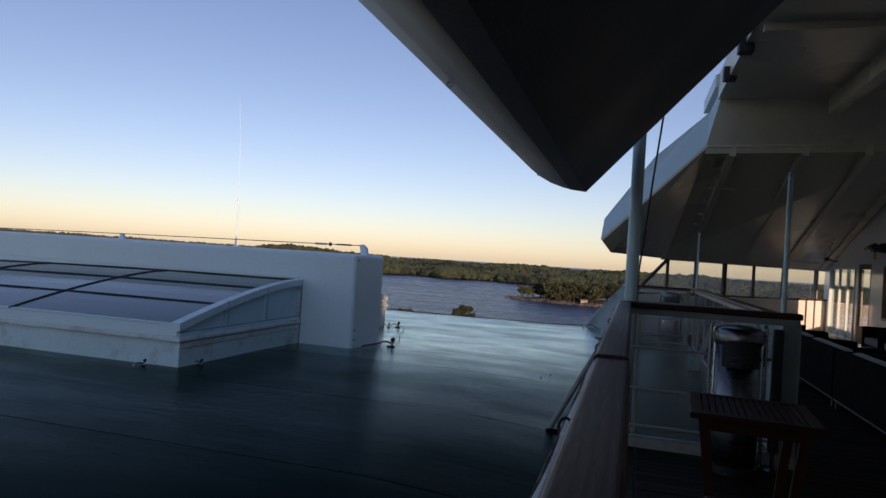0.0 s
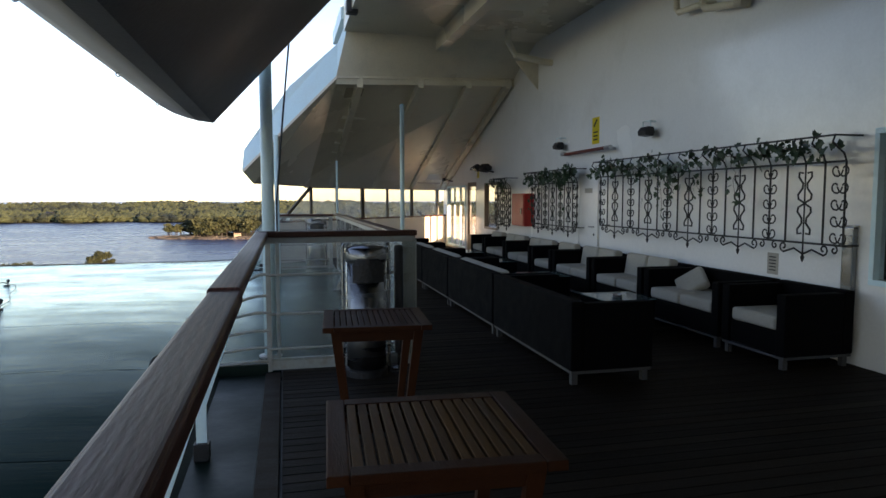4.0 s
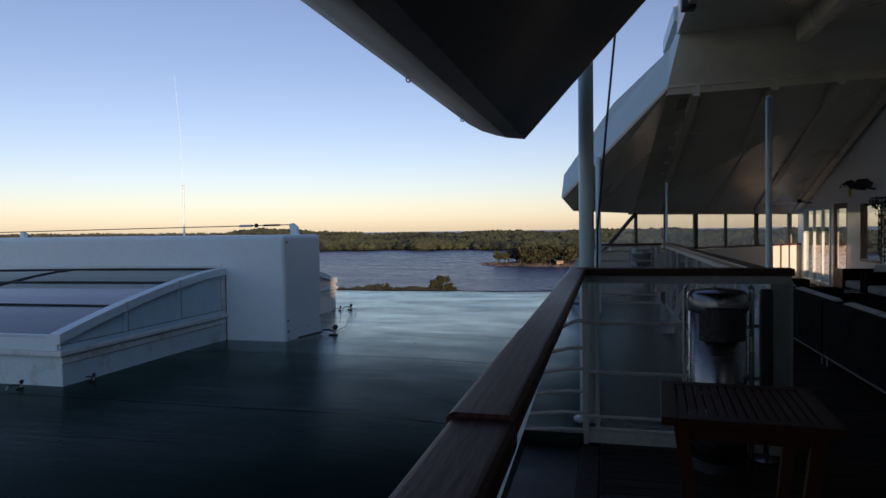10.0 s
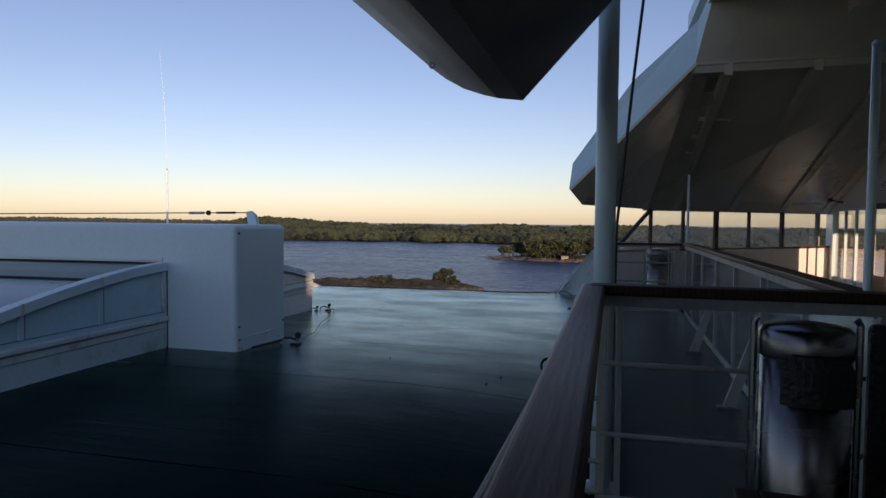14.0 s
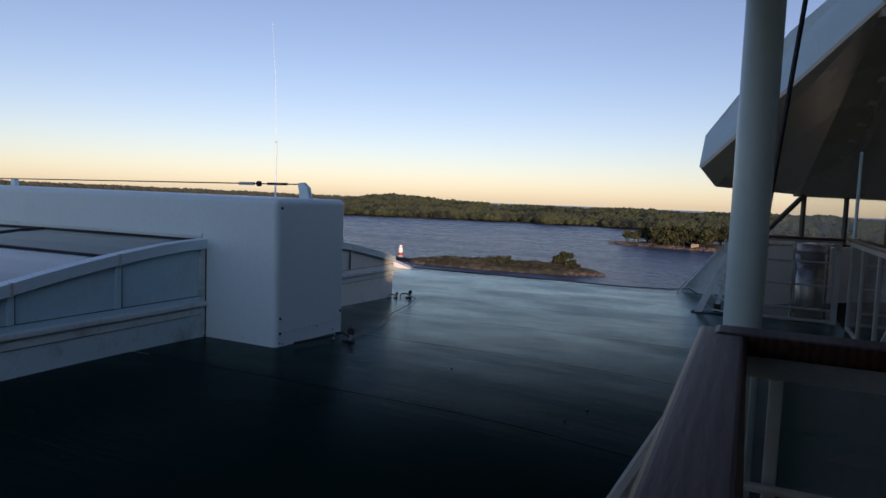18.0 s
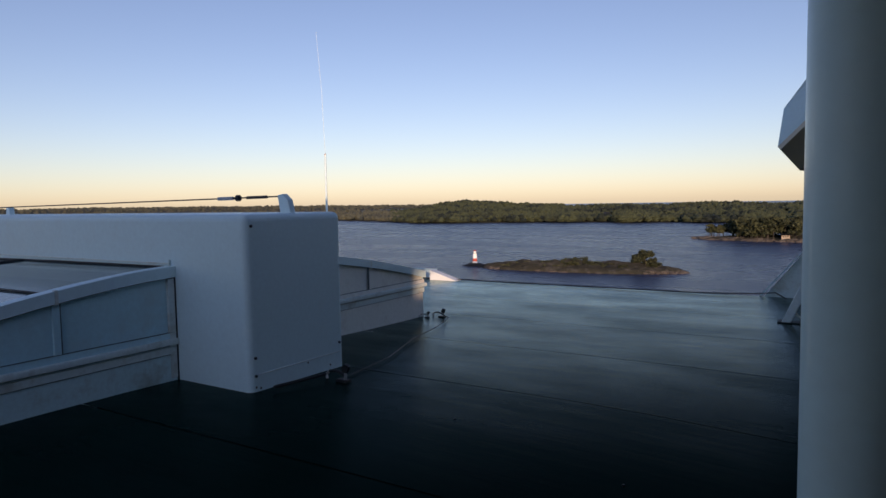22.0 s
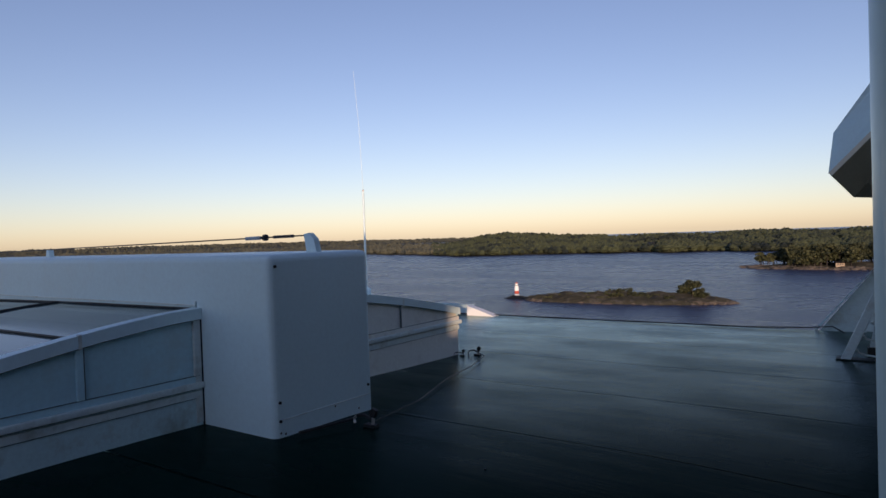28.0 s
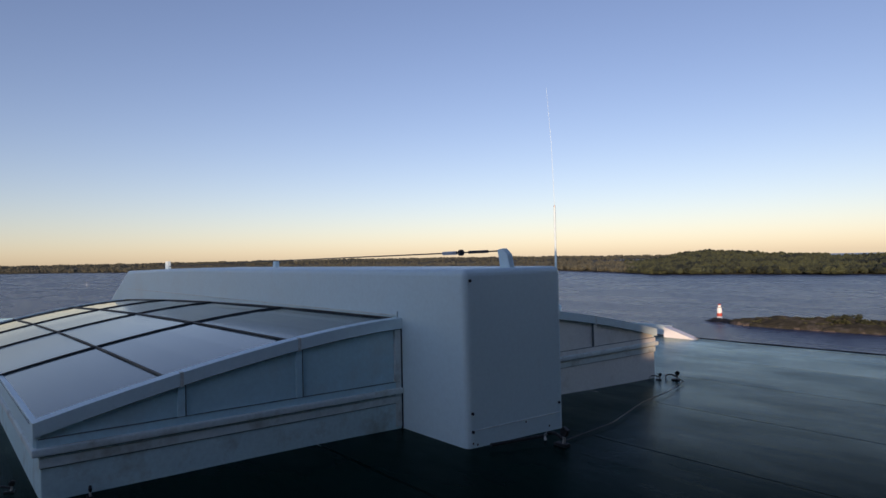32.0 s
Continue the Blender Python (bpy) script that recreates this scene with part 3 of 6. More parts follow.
G = [Vector((-0.564, 13.95, 2.477)), Vector((1.244, 13.6, 4.523)), Vector((1.62, 13.6, 5.44))]
bm = quad([F[0], G[0], Vector((0.323, 13.79, 3.705)), G[1], F[1]], 0.06)
part("fascia", bm, M_WHITE, far_wing, "white curved fascia")
bm = quad([F[1], G[1], G[2], F[2]], 0.06)
part("fascia", bm, M_WHITE, far_wing)
bm = quad([F[0], MID, MID + Vector((0.03, 0.3, 0.5)), G[0]], 0.05)
part("fascia_side", bm, M_WHITE, far_wing)
for a, b in ((0.12, 0.10), (0.40, 0.42), (0.68, 0.70), (0.94, 0.95)):
    p = HEAD_L.lerp(HEAD_R, a)
    q = KINK.lerp(PUR_R, b)
    d = Vector((0, 0, -0.13))
    bm = quad([p, q, q + d * 1.6, p + d * 0.4], 0.12)
    part("rafter", bm, M_CEIL, far_wing)
bm = quad([KINK, PUR_R, PUR_R + Vector((0, 0, -0.16)), KINK + Vector((0, 0, -0.16))], 0.08)
part("purlin", bm, M_CEIL, far_wing)
part("header_beam", quad([HEAD_L, HEAD_R, HEAD_R + Vector((0, 0, -0.06)), HEAD_L + Vector((0, 0, -0.06))], 0.08), M_BROWN, far_wing)

# diagonal window screen at the forward end
screen = thing("window_screen", "white bulwark with a row of salt-hazed windows", "windscreen", kind="structure")
SA, SB = Vector((0.78, 17.0, 0)), Vector((5.275, 21.3, 0))
sd = (SB - SA).normalized()
sn = Vector((sd.y, -sd.x, 0))


def on_screen(s, z, off=0.0):
    p = SA + sd * s + sn * off
    return (p.x, p.y, z)


def screen_bar(s0, s1, z0, z1, thick, mat, name, label=""):
    bm = quad([on_screen(s0, z0), on_screen(s1, z0), on_screen(s1, z1), on_screen(s0, z1)], thick)
    return part(name, bm, mat, screen, label)


screen_bar(-1.2, 6.2, -0.05, 0.95, 0.05, M_WALL, "bulwark")
screen_bar(-1.0, 6.2, 0.955, 1.0, 0.09, M_RAIL, "sill", "dark wooden sill")
for s, w, mt in ((0.03, 0.05, M_FRAME), (0.97, 0.05, M_FRAME), (2.0, 0.11, M_FRAME), (3.1, 0.05, M_FRAME), (4.3, 0.1, M_FRAME), (5.7, 0.12, M_RAILING)):
    screen_bar(s - w / 2, s + w / 2, 1.0, 1.80, 0.06, mt, "mullion")
for a, b in ((0.06, 0.94), (1.0, 1.94), (2.06, 3.07), (3.13, 4.24), (4.36, 5.63)):
    pane = screen_bar(a, b, 1.0, 1.79, 0.008, M_GLASS_SALT, "pane")
    pane.visible_shadow = False
bm = quad([on_screen(-0.9, 1.0), on_screen(0.0, 1.0), on_screen(0.0, 1.78)], 0.008)
part("pane", bm, M_GLASS_SALT, screen).visible_shadow = False
bm = quad([on_screen(-0.98, 1.0), on_screen(-0.88, 1.0), on_screen(0.03, 1.76), on_screen(0.0, 1.82)], 0.05)
part("brace", bm, M_FRAME, screen)

# ================= transverse beam box and glazed hatches =================
beam = thing("beam_casing", "long white painted steel casing with rounded edges across the deck", "casing")
bm = bmesh.new()
prof = [(-3.835, 0.05), (-3.835, 1.47), (-11.0, 1.475), (-14.45, 1.425), (-16.1, 0.77), (-17.8, 0.05)]
prism(prof, 9.42, 10.52, "y", bm)
bmesh.ops.bevel(bm, geom=[e for e in bm.edges if max(v.co.z for v in e.verts) > 0.1], offset=0.055, segments=4, affect="EDGES", profile=0.5)
part("casing", bm, M_WHITE, beam, smooth=False)
for y, z in ((9.47, 1.38), (9.47, 0.36), (9.47, 0.22), (10.45, 0.30)):
    part("bolt", lathe([(0.012, 0), (0.012, 0.012), (0.006, 0.016)], 0, 0, sides=8), M_BLACK, beam).matrix_basis = pose(-3.833, y, z, 0, 90, 0)
part("bracket", prism([(-4.02, 1.46), (-3.90, 1.46), (-3.93, 1.58), (-3.99, 1.63), (-4.05, 1.62), (-4.04, 1.57)], 9.97, 10.03, bevel=0.008), M_WHITE, beam)
part("stay_post", prism([(-8.6, 1.46), (-8.5, 1.46), (-8.52, 1.56), (-8.58, 1.56)], 9.97, 10.03, bevel=0.005), M_WHITE, beam)
part("stay_post", prism([(-13.78, 1.40), (-13.58, 1.40), (-13.60, 1.60), (-13.76, 1.60)], 9.97, 10.03, bevel=0.005), M_WHITE, beam)
part("flashing", box(-14.4, -4.74, 9.405, 9.419, 1.062, 1.072), M_WHITE_WORN, beam, "thin flashing strip above the skylight")
part("flashing", box(-4.752, -4.74, 9.405, 9.419, 1.02, 1.10), M_WHITE_WORN, beam)
part("weld_bead", tube([(-3.834, 9.49, 0.225), (-3.834, 10.47, 0.215)], 0.004, sides=6), M_WHITE_WORN, beam, "weld bead above the foot")
for y, z in ((9.475, 0.13), (9.52, 0.115), (10.05, 0.20), (10.33, 0.12)):
    part("rust_spot", lathe([(0.009, 0), (0.006, 0.003)], 0, 0, sides=9), M_RUST, beam, "small rust spot").matrix_basis = pose(-3.834, y, z, 0, 90, 0)
wire = thing("wire_stay", "thin steel wire stay with a turnbuckle above the casing", "wire")
part("wire", tube([(-4.0, 10.0, 1.61), (-8.55, 10.0, 1.565), (-13.6, 10.0, 1.50)], 0.007, sides=6), M_BLACK, wire)
part("turnbuckle", tube([(-4.2, 10.0, 1.608), (-4.23, 10.0, 1.608), (-4.28, 10.0, 1.607), (-4.42, 10.0, 1.606), (-4.45, 10.0, 1.605)], 0.013, sides=8), M_BLACK, wire)
part("insulator", lathe([(0.014, -0.025), (0.028, -0.016), (0.028, 0.016), (0.014, 0.025)], 0, 0, sides=12), M_BLACK, wire).matrix_basis = pose(-4.56, 10.0, 1.604, 0, 90, 0)
part("turnbuckle", tube([(-4.62, 10.0, 1.603), (-4.82, 10.0, 1.601)], 0.016, sides=8), M_ALU, wire)


def hatch(y_low, y_high, x0, x1, joints, paint, base_paint, label):
    """A lean-to skylight: base course, stepped ledge, curved end rim, glazed slope with bars."""
    s = 1 if y_high > y_low else -1
    h = thing("skylight_hatch", label, "skylight")
    ya, yb = sorted((y_low, y_high))
    zb = -0.03 if s < 0 else 0.05
    part("base_course", box(x0, x1, ya + 0.04 * (s > 0), yb - 0.04 * (s < 0), zb, 0.40, 0.012), base_paint, h)
    part("ledge", box(x0 - 0.0, x1 + 0.035, ya - 0.01 if s > 0 else ya, yb if s > 0 else yb + 0.01, 0.40, 0.45, 0.012), M_WHITE_WORN, h)
    def rim(u):  # u from low edge 0 to high edge 1
        return (y_low + (y_high - y_low) * u, 0.578 + 0.44 * (1 - (1 - u) ** 1.55))
    us = [k / 10 for k in range(11)]
    end = [(y_low + s * 0.03, 0.45), (y_low + s * 0.03, rim(0.02)[1] - 0.02)] + [(y, z - 0.02) for y, z in (rim(u) for u in us[1:])] + [(y_high, 0.45)]
    part("end_panel", prism(end, x1 - 0.05, x1 - 0.02, "x"), paint, h)
    for xr in (x1, x0 + 0.1):
        bm = bmesh.new()
        outline = [rim(u) for u in us] + [(rim(u)[0], rim(u)[1] - 0.09) for u in us[::-1]]
        prism([(y, z + 0.03) for y, z in outline], xr - 0.1, xr + 0.02, "x", bm)
        part("end_rim", bm, M_WHITE, h)
    part("panel_frame", box(x1 - 0.02, x1 + 0.006, *sorted((y_low + s * 0.02, y_high)), 0.45, 0.50, 0.004), paint, h)
    for off in joints:
        u = off / abs(y_high - y_low)
        part("panel_frame", box(x1 - 0.02, x1 + 0.006, *sorted((y_low + s * (off - 0.025), y_low + s * (off + 0.025))), 0.5, rim(u)[1] - 0.06, 0.004), paint, h)
        part("seal", box(x1 - 0.03, x1 + 0.007, *sorted((y_low + s * (off + 0.027), y_low + s * (off + 0.031))), 0.5, rim(u)[1] - 0.06), M_EDGE_LINE, h)
        part("joint_cover", box(x1 - 0.01, x1 + 0.024, *sorted((y_low + s * (off - 0.012), y_low + s * (off + 0.012))), rim(u)[1] - 0.07, rim(u)[1] + 0.035, 0.003), M_WHITE_WORN, h)
    part("panel_frame", box(x1 - 0.02, x1 + 0.008, *sorted((y_high - s * 0.07, y_high - s * 0.01)), 0.12, rim(0.98)[1] - 0.06, 0.004), M_WHITE_WORN, h)
    # Dark strip laid in for the shade below the rim.
    part("seal", tube([(x1 + 0.010, rim(u)[0], rim(u)[1] - 0.062) for u in us[1:]], 0.005, sides=5), M_EDGE_LINE, h, "dark strip drawn for the shade under the rim")
    # Thin dark lines along the ledge, for its dirt and shade.
    part("seal", box(x1 - 0.01, x1 + 0.004, ya + 0.03, yb - 0.03, 0.391, 0.4), M_EDGE_LINE, h)
    part("seal", box(x1 - 0.01, x1 + 0.008, ya + 0.03, yb - 0.03, 0.500, 0.504), M_EDGE_LINE, h)
    part("seal", box(x1 - 0.01, x1 + 0.003, ya + 0.04, yb - 0.04, 0.318, 0.322), M_EDGE_LINE, h)
    part("flange", box(x1 - 0.02, x1 + 0.012, ya + 0.03, yb - 0.03, 0.325, 0.385, 0.003), M_WHITE_WORN, h)
    part("seal", box(x1 - 0.05, x1 + 0.012, *sorted((y_high - s * 0.012, y_high)), 0.10, rim(1.0)[1] + 0.02), M_BLACK, h)
    part("front_board", box(x0, x1 - 0.019, *sorted((y_low + s * 0.004, y_low + s * 0.05)), 0.451, 0.60, 0.008), M_WHITE, h)
    bars_y = (0.0, 0.29, 0.63, 1.0)
    xs = [x1 - 0.12] + [x1 - 2.4 - 2.35 * k for k in range(int((x1 - x0 - 2.4) / 2.35) + 1)] + [x0]
    for xa, xb in zip(xs, xs[1:]):
        for ua, ub in zip(bars_y, bars_y[1:]):
            n = 3
            bm = bmesh.new()
            row = [[bm.verts.new((x, rim(ua + (ub - ua) * k / n)[0], rim(ua + (ub - ua) * k / n)[1] + dz)) for k in range(n + 1)] for x in (xa - 0.02, xb + 0.02) for dz in (0.0, 0.012)]
            a0, a1, b0, b1 = row
            for k in range(n):
                bm.faces.new((a1[k], a1[k + 1], b1[k + 1], b1[k]))
                bm.faces.new((a0[k], b0[k], b0[k + 1], a0[k + 1]))
            bmesh.ops.recalc_face_normals(bm, faces=bm.faces[:])
            part("pane", bm, M_ROOFGLASS, h)
    for x in xs[1:]:
        part("glazing_bar", tube([(x, rim(u)[0], rim(u)[1] + 0.016) for u in us], 0.014, sides=6), M_BLACK, h)
    for u in bars_y[1:]:
        part("cross_bar", tube([(x0, rim(u)[0], rim(u)[1] + 0.018), (x1 - 0.1, rim(u)[0], rim(u)[1] + 0.018)], 0.011, sides=6), M_BLACK, h)
    # the long members follow the camber of the deck towards the side
    for ob in h.children:
        bm = bmesh.new()
        bm.from_mesh(ob.data)
        lo, hi = min(v.co.x for v in bm.verts), max(v.co.x for v in bm.verts)
        if hi - lo > 3:
            for x in (-6.5, -8, -9.5, -11, -12.5, -13.8):
                bmesh.ops.bisect_plane(bm, geom=bm.verts[:] + bm.edges[:] + bm.faces[:], plane_co=(x, 0, 0), plane_no=(1, 0, 0))
        if lo < -5:
            for v in bm.verts:
                if v.co.z > 0.2:
                    v.co.z -= 0.0022 * min(0.0, v.co.x + 5.0) ** 2
            bm.to_mesh(ob.data)
        bm.free()
    return h


hatch(6.69, 9.42, -14.8, -4.70, (0.88, 1.765), M_HATCH, M_HATCH_BASE, "white framed lean-to skylight with grey glazing beside the casing")
hatch(13.44, 10.52, -14.8, -4.86, (1.2,), M_HATCH_FORWARD, M_HATCH_FORWARD, "white framed lean-to skylight on the forward side of the casing")


def fitting(x, y, rz, s=1.0):
    f = thing("deck_clamp", "small dark steel hatch clamp on the deck", "clamp", (x, y, deck_z(y)), rz, "hatch clamps")
    part("base", box(-0.06 * s, 0.06 * s, -0.035 * s, 0.035 * s, -0.01, 0.025 * s, 0.006), M_BLACK, f)
    part("screw", tube([(0.02 * s, 0, 0.02 * s), (0.03 * s, 0, 0.10 * s)], 0.014 * s, sides=8), M_ALU, f)
    part("wing_nut", prism([(0.0, 0.085 * s), (0.05 * s, 0.08 * s), (0.075 * s, 0.14 * s), (0.03 * s, 0.165 * s), (-0.01 * s, 0.13 * s)], -0.016 * s, 0.016 * s, bevel=0.005), M_BLACK, f)
    part("arm", tube([(0.02 * s, 0, 0.06 * s), (-0.08 * s, 0.01, 0.085 * s), (-0.17 * s, 0.02, 0.07 * s)], 0.014 * s, sides=6), M_BLACK, f)
    part("hook", tube([(-0.17 * s, 0.02, 0.07 * s), (-0.21 * s, 0.02, 0.04 * s), (-0.20 * s, 0.02, 0.0)], 0.012 * s, sides=6), M_ALU, f)


for fx, fy, rz, s in ((-3.46, 10.06, 0, 0.95), (-4.58, 13.42, 0, 0.75), (-4.74, 13.30, 20, 0.55), (-5.05, 6.60, 70, 0.5), (-4.60, 6.98, 0, 0.5)):
    fitting(fx, fy, rz, s)
deck_cable = thing("deck_cable", "thin black cable trailing over the deck between the hatch clamps", "cable")
part("cable", tube([(-3.50, 10.15, 0.098), (-3.62, 10.9, 0.085), (-3.95, 11.8, 0.065), (-4.15, 12.6, 0.04), (-4.40, 13.3, 0.02), (-4.56, 13.4, 0.04)], 0.005, sides=6), M_BLACK, deck_cable)
lashing = thing("lashing_bar", "dark lashing bar lying along the foot of the casing", "bar")
part("bar", tube([(-3.72, 9.55, 0.13), (-3.60, 10.0, 0.14)], 0.014, sides=8), M_BLACK, lashing)

# whip antenna on the lower foredeck
antenna = thing("whip_antenna", "slender white whip antenna", "antenna", (-14.74, 22.63, -2.7))
part("mast", tube([(0, 0, 0), (0, 0, 5.86)], 0.036, sides=8, taper=0.034), M_WHITE, antenna)
part("base", lathe([(0.055, 0.0), (0.055, 2.0), (0.15, 2.05), (0.15, 2.6), (0.05, 2.66)], 0, 0, sides=16), M_WHITE, antenna, "thicker white base housing")
part("ferrule", lathe([(0.022, 5.8), (0.03, 5.82), (0.03, 5.90), (0.012, 5.93)], 0, 0, sides=10), M_ALU, antenna)
part("whip", tube([(0, 0, 5.9), (-0.08, 0, 8.0), (-0.25, 0, 9.9)], 0.007, sides=6, taper=0.003), M_WHITE, antenna)

# deck edge lip, cable and sunlit bulwark end plates
structure("deck_edge", box(-16, -1.1, 17.2, 17.25, -0.12, -0.006, 0.004), M_GREEN_DARK, "green deck edge lip", "edge")
cable = thing("edge_cable", "black cable lying along the deck edge", "cable")
pts = [(-8.0 + 0.35 * k, 17.12 + 0.02 * math.sin(k * 1.7), 0.012) for k in range(18)] + [(-1.2, 17.2, 0.03), (-0.85, 17.0, 0.09), (-0.7, 16.9, 0.02)]
part("cable", tube(pts, 0.010, sides=6), M_BLACK, cable)
plate = thing("bulwark_end", "white sloping bulwark end plate at the deck edge", "bulwark", kind="structure")
part("plate", prism([(-1.06, -0.05), (0.3, -0.05), (0.3, 1.14), (-0.14, 1.14), (-0.2, 1.08)], 17.35, 17.42, bevel=0.006), M_WHITE_WORN, plate)
part("plate_rim", quad([(-1.06, 17.33, 0.0), (-0.2, 17.33, 1.10), (-0.17, 17.33, 1.13), (-1.10, 17.33, 0.0)], 0.1), M_WHITE, plate)
plate = thing("bulwark_end", "white sloping bulwark end plate catching the low sun", "bulwark", kind="structure")
part("back_plate", prism([(-8.6, -0.05), (-7.08, -0.05), (-7.08, 0.185), (-8.6, 0.185)], 17.26, 17.31, bevel=0.004), M_WHITE, plate)
part("wedge", prism([(-7.07, -0.05), (-6.46, -0.05), (-6.46, -0.002), (-7.07, 0.185)], 17.0, 17.2, bevel=0.004), M_TOWER_WHITE, plate, "bright white wedge plate")

# side fence end at the far landing: sloping stanchion with curved rungs
far_end = thing("fence_end", "white sloping fence end with curved rungs", "fence")
part("sloping_bar", prism([(-0.63, -0.03), (-0.53, -0.03), (-0.055, 1.08), (-0.13, 1.15)], 14.87, 14.93, bevel=0.008), M_WHITE_WORN, far_end)
part("kerb", box(-0.66, 0.1, 14.85, 15.05, -0.06, 0.015, 0.012), M_GREEN_DARK, far_end)
for z0, z1, x0 in ((0.75, 0.73, -0.17), (0.60, 0.555, -0.24), (0.44, 0.39, -0.31), (0.29, 0.21, -0.39), (0.13, 0.045, -0.46)):
    part("rung", tube([(x0, 14.92, z0), (x0 + 0.03, 14.94, z0 * 0.45 + z1 * 0.55), (x0 + 0.10, 14.96, z1 + 0.012), (x0 + 0.22, 14.96, z1), (0.1, 14.95, z1)], 0.013, sides=6), M_WHITE_WORN, far_end)
post = part("stanchion", prism([(-0.35, 0.09), (-0.29, 0.09), (-0.09, 1.06), (-0.14, 1.06)], 15.28, 15.33, bevel=0.004), M_WHITE_WORN, far_end)
part("foot", box(-0.37, -0.27, 15.26, 15.35, 0.0, 0.10, 0.005), M_BLACK, post)
part("handrail", box(-0.12, 0.05, 14.75, 17.3, 1.09, 1.14, 0.015), M_RAIL, far_end, "varnished handrail end")

# ================= sea and land =================
water = structure("water", bmesh.new(), M_WATER, "rippled blue-grey sea", "water")
bm = bmesh.new()
n = 64
ring = [bm.verts.new((4400 * math.cos(2 * math.pi * k / n), 4400 * math.sin(2 * math.pi * k / n), WATER)) for k in range(n)]
bm.faces.new(ring)
bm.to_mesh(water.data)
bm.free()


def polar(az, d):
    """A place on the sea by its bearing to the left of ahead, and its distance."""
    return (-d * math.sin(radians(az)), 6.0 + d * math.cos(radians(az)))


def heap(name, cx, cy, la, lb, rz, height, mat, label, seed, parent=None, rough=1.0, profile=1.0):
    """A low rocky hump: an uneven dome on an oval foot."""
    rng = random.Random(seed)
    bm = bmesh.new()
    nr, ns = 26, 120
    rows = []
    off = Vector((rng.uniform(-50, 50), rng.uniform(-50, 50), 0))
    for i in range(nr + 1):
        r = 1.0 - i / nr
        row = []
        for k in range(ns):
            a = 2 * math.pi * k / ns
            w = 1 + 0.16 * noise.noise(Vector((math.cos(a) * 1.7, math.sin(a) * 1.7, seed))) + 0.08 * noise.noise(Vector((math.cos(a) * 7, math.sin(a) * 7, seed)))
            x, y = la * r * w * math.cos(a), lb * r * w * math.sin(a)
            h = height * (1 - r ** 2.2) ** profile
            h += rough * (1 - r) ** 0.5 * height * 0.35 * noise.noise(Vector((x * 0.12, y * 0.2, seed)) + off) + 0.5 * rough * noise.noise(Vector((x * 0.45, y * 0.45, seed))) + 0.3 * rough * noise.noise(Vector((x * 1.2, y * 1.2, seed + 3)))
            row.append(bm.verts.new((x, y, h - (0.8 if i == 0 else 0))))
        rows.append(row)
    for a, b in zip(rows, rows[1:]):
        for k in range(ns):
            bm.faces.new((a[k], a[(k + 1) % ns], b[(k + 1) % ns], b[k]))
    bmesh.ops.remove_doubles(bm, verts=bm.verts[:], dist=0.01)
    bmesh.ops.recalc_face_normals(bm, faces=bm.faces[:])
    ob = part(name, bm, mat, parent)
    ob.matrix_basis = pose(cx, cy, WATER, 0, 0, rz)
    return tagged(ob, label, "island", "", "structure") if parent is None else ob


def crown_mesh(rng, spots, leaf, flat=0.6):
    """Many small tilted leaf clumps round the given spots (x, y, z, radius), as one mesh."""
    verts, faces = [], []
    for x, y, z, r, count in spots:
        for _ in range(count):
            d = Vector((rng.gauss(0, 1), rng.gauss(0, 1), rng.gauss(0, 1) * flat)).normalized() * r * rng.uniform(0.45, 1.0)
            c = Vector((x, y, z)) + Vector((d.x, d.y, d.z * flat))
            s = leaf * rng.uniform(0.6, 1.3)
            u = Vector((rng.gauss(0, 1), rng.gauss(0, 1), rng.gauss(0, 0.6))).normalized()
            w = u.cross(Vector((rng.gauss(0, 1), rng.gauss(0, 1), rng.gauss(0, 1)))).normalized()
            k = len(verts)
            verts += [c + u * s, c + w * s * 0.7, c - u * s * 0.9, c - w * s * 0.7 + Vector((0, 0, s * 0.4))]
            faces += [(k, k + 1, k + 2), (k, k + 2, k + 3)]
    me = bpy.data.meshes.new("crown")
    me.from_pydata(verts, [], faces)
    return me


def tree(at, height, spread, label, seed, pine=False, trunk_mat=None, group="", low=0.22, dense=75):
    rng = random.Random(seed)
    t = thing("pine_tree" if pine else "tree", label, "tree", at, rng.uniform(0, 360), group)
    lean = Vector((rng.uniform(-0.06, 0.06), rng.uniform(-0.06, 0.06), 1)) * height
    trunk = tube([(0, 0, -0.4), lean * 0.3, lean * 0.65, lean * 0.93], 0.045 * height ** 0.8, sides=7, taper=0.02)
    spots = []
    for k in range(9 if pine else 8):
        h = rng.uniform(low, 0.95)
        a = rng.uniform(0, 2 * math.pi)
        reach = spread * (1.05 - abs(h - 0.5) * 0.9) * rng.uniform(0.5, 1.0)
        tip = lean * h + Vector((math.cos(a) * reach, math.sin(a) * reach, reach * 0.25))
        tube([lean * (h - 0.08), lean * h * 0.5 + tip * 0.5, tip], 0.02 * height ** 0.6, trunk, sides=5, taper=0.01)
        spots.append((*tip, spread * rng.uniform(0.42, 0.66), dense))
    spots.append((*(lean * 0.95), spread * 0.5, dense))
    part("trunk", trunk, trunk_mat or M_ROCK, t)
    me = crown_mesh(rng, spots, spread * 0.17, 0.55 if pine else 0.75)
    me.materials.append(M_PINE)
    c = new("crown", me)
    c.parent = t
    return t


# small skerry with the light tower
IX, IY = polar(20.1, 212)
ISLE_TURN = 5
island = heap("island", IX, IY, 33, 9, ISLE_TURN, 2.5, M_ISLE, "low bare granite skerry with scrub and a few trees", 3, rough=1.3, profile=0.5)


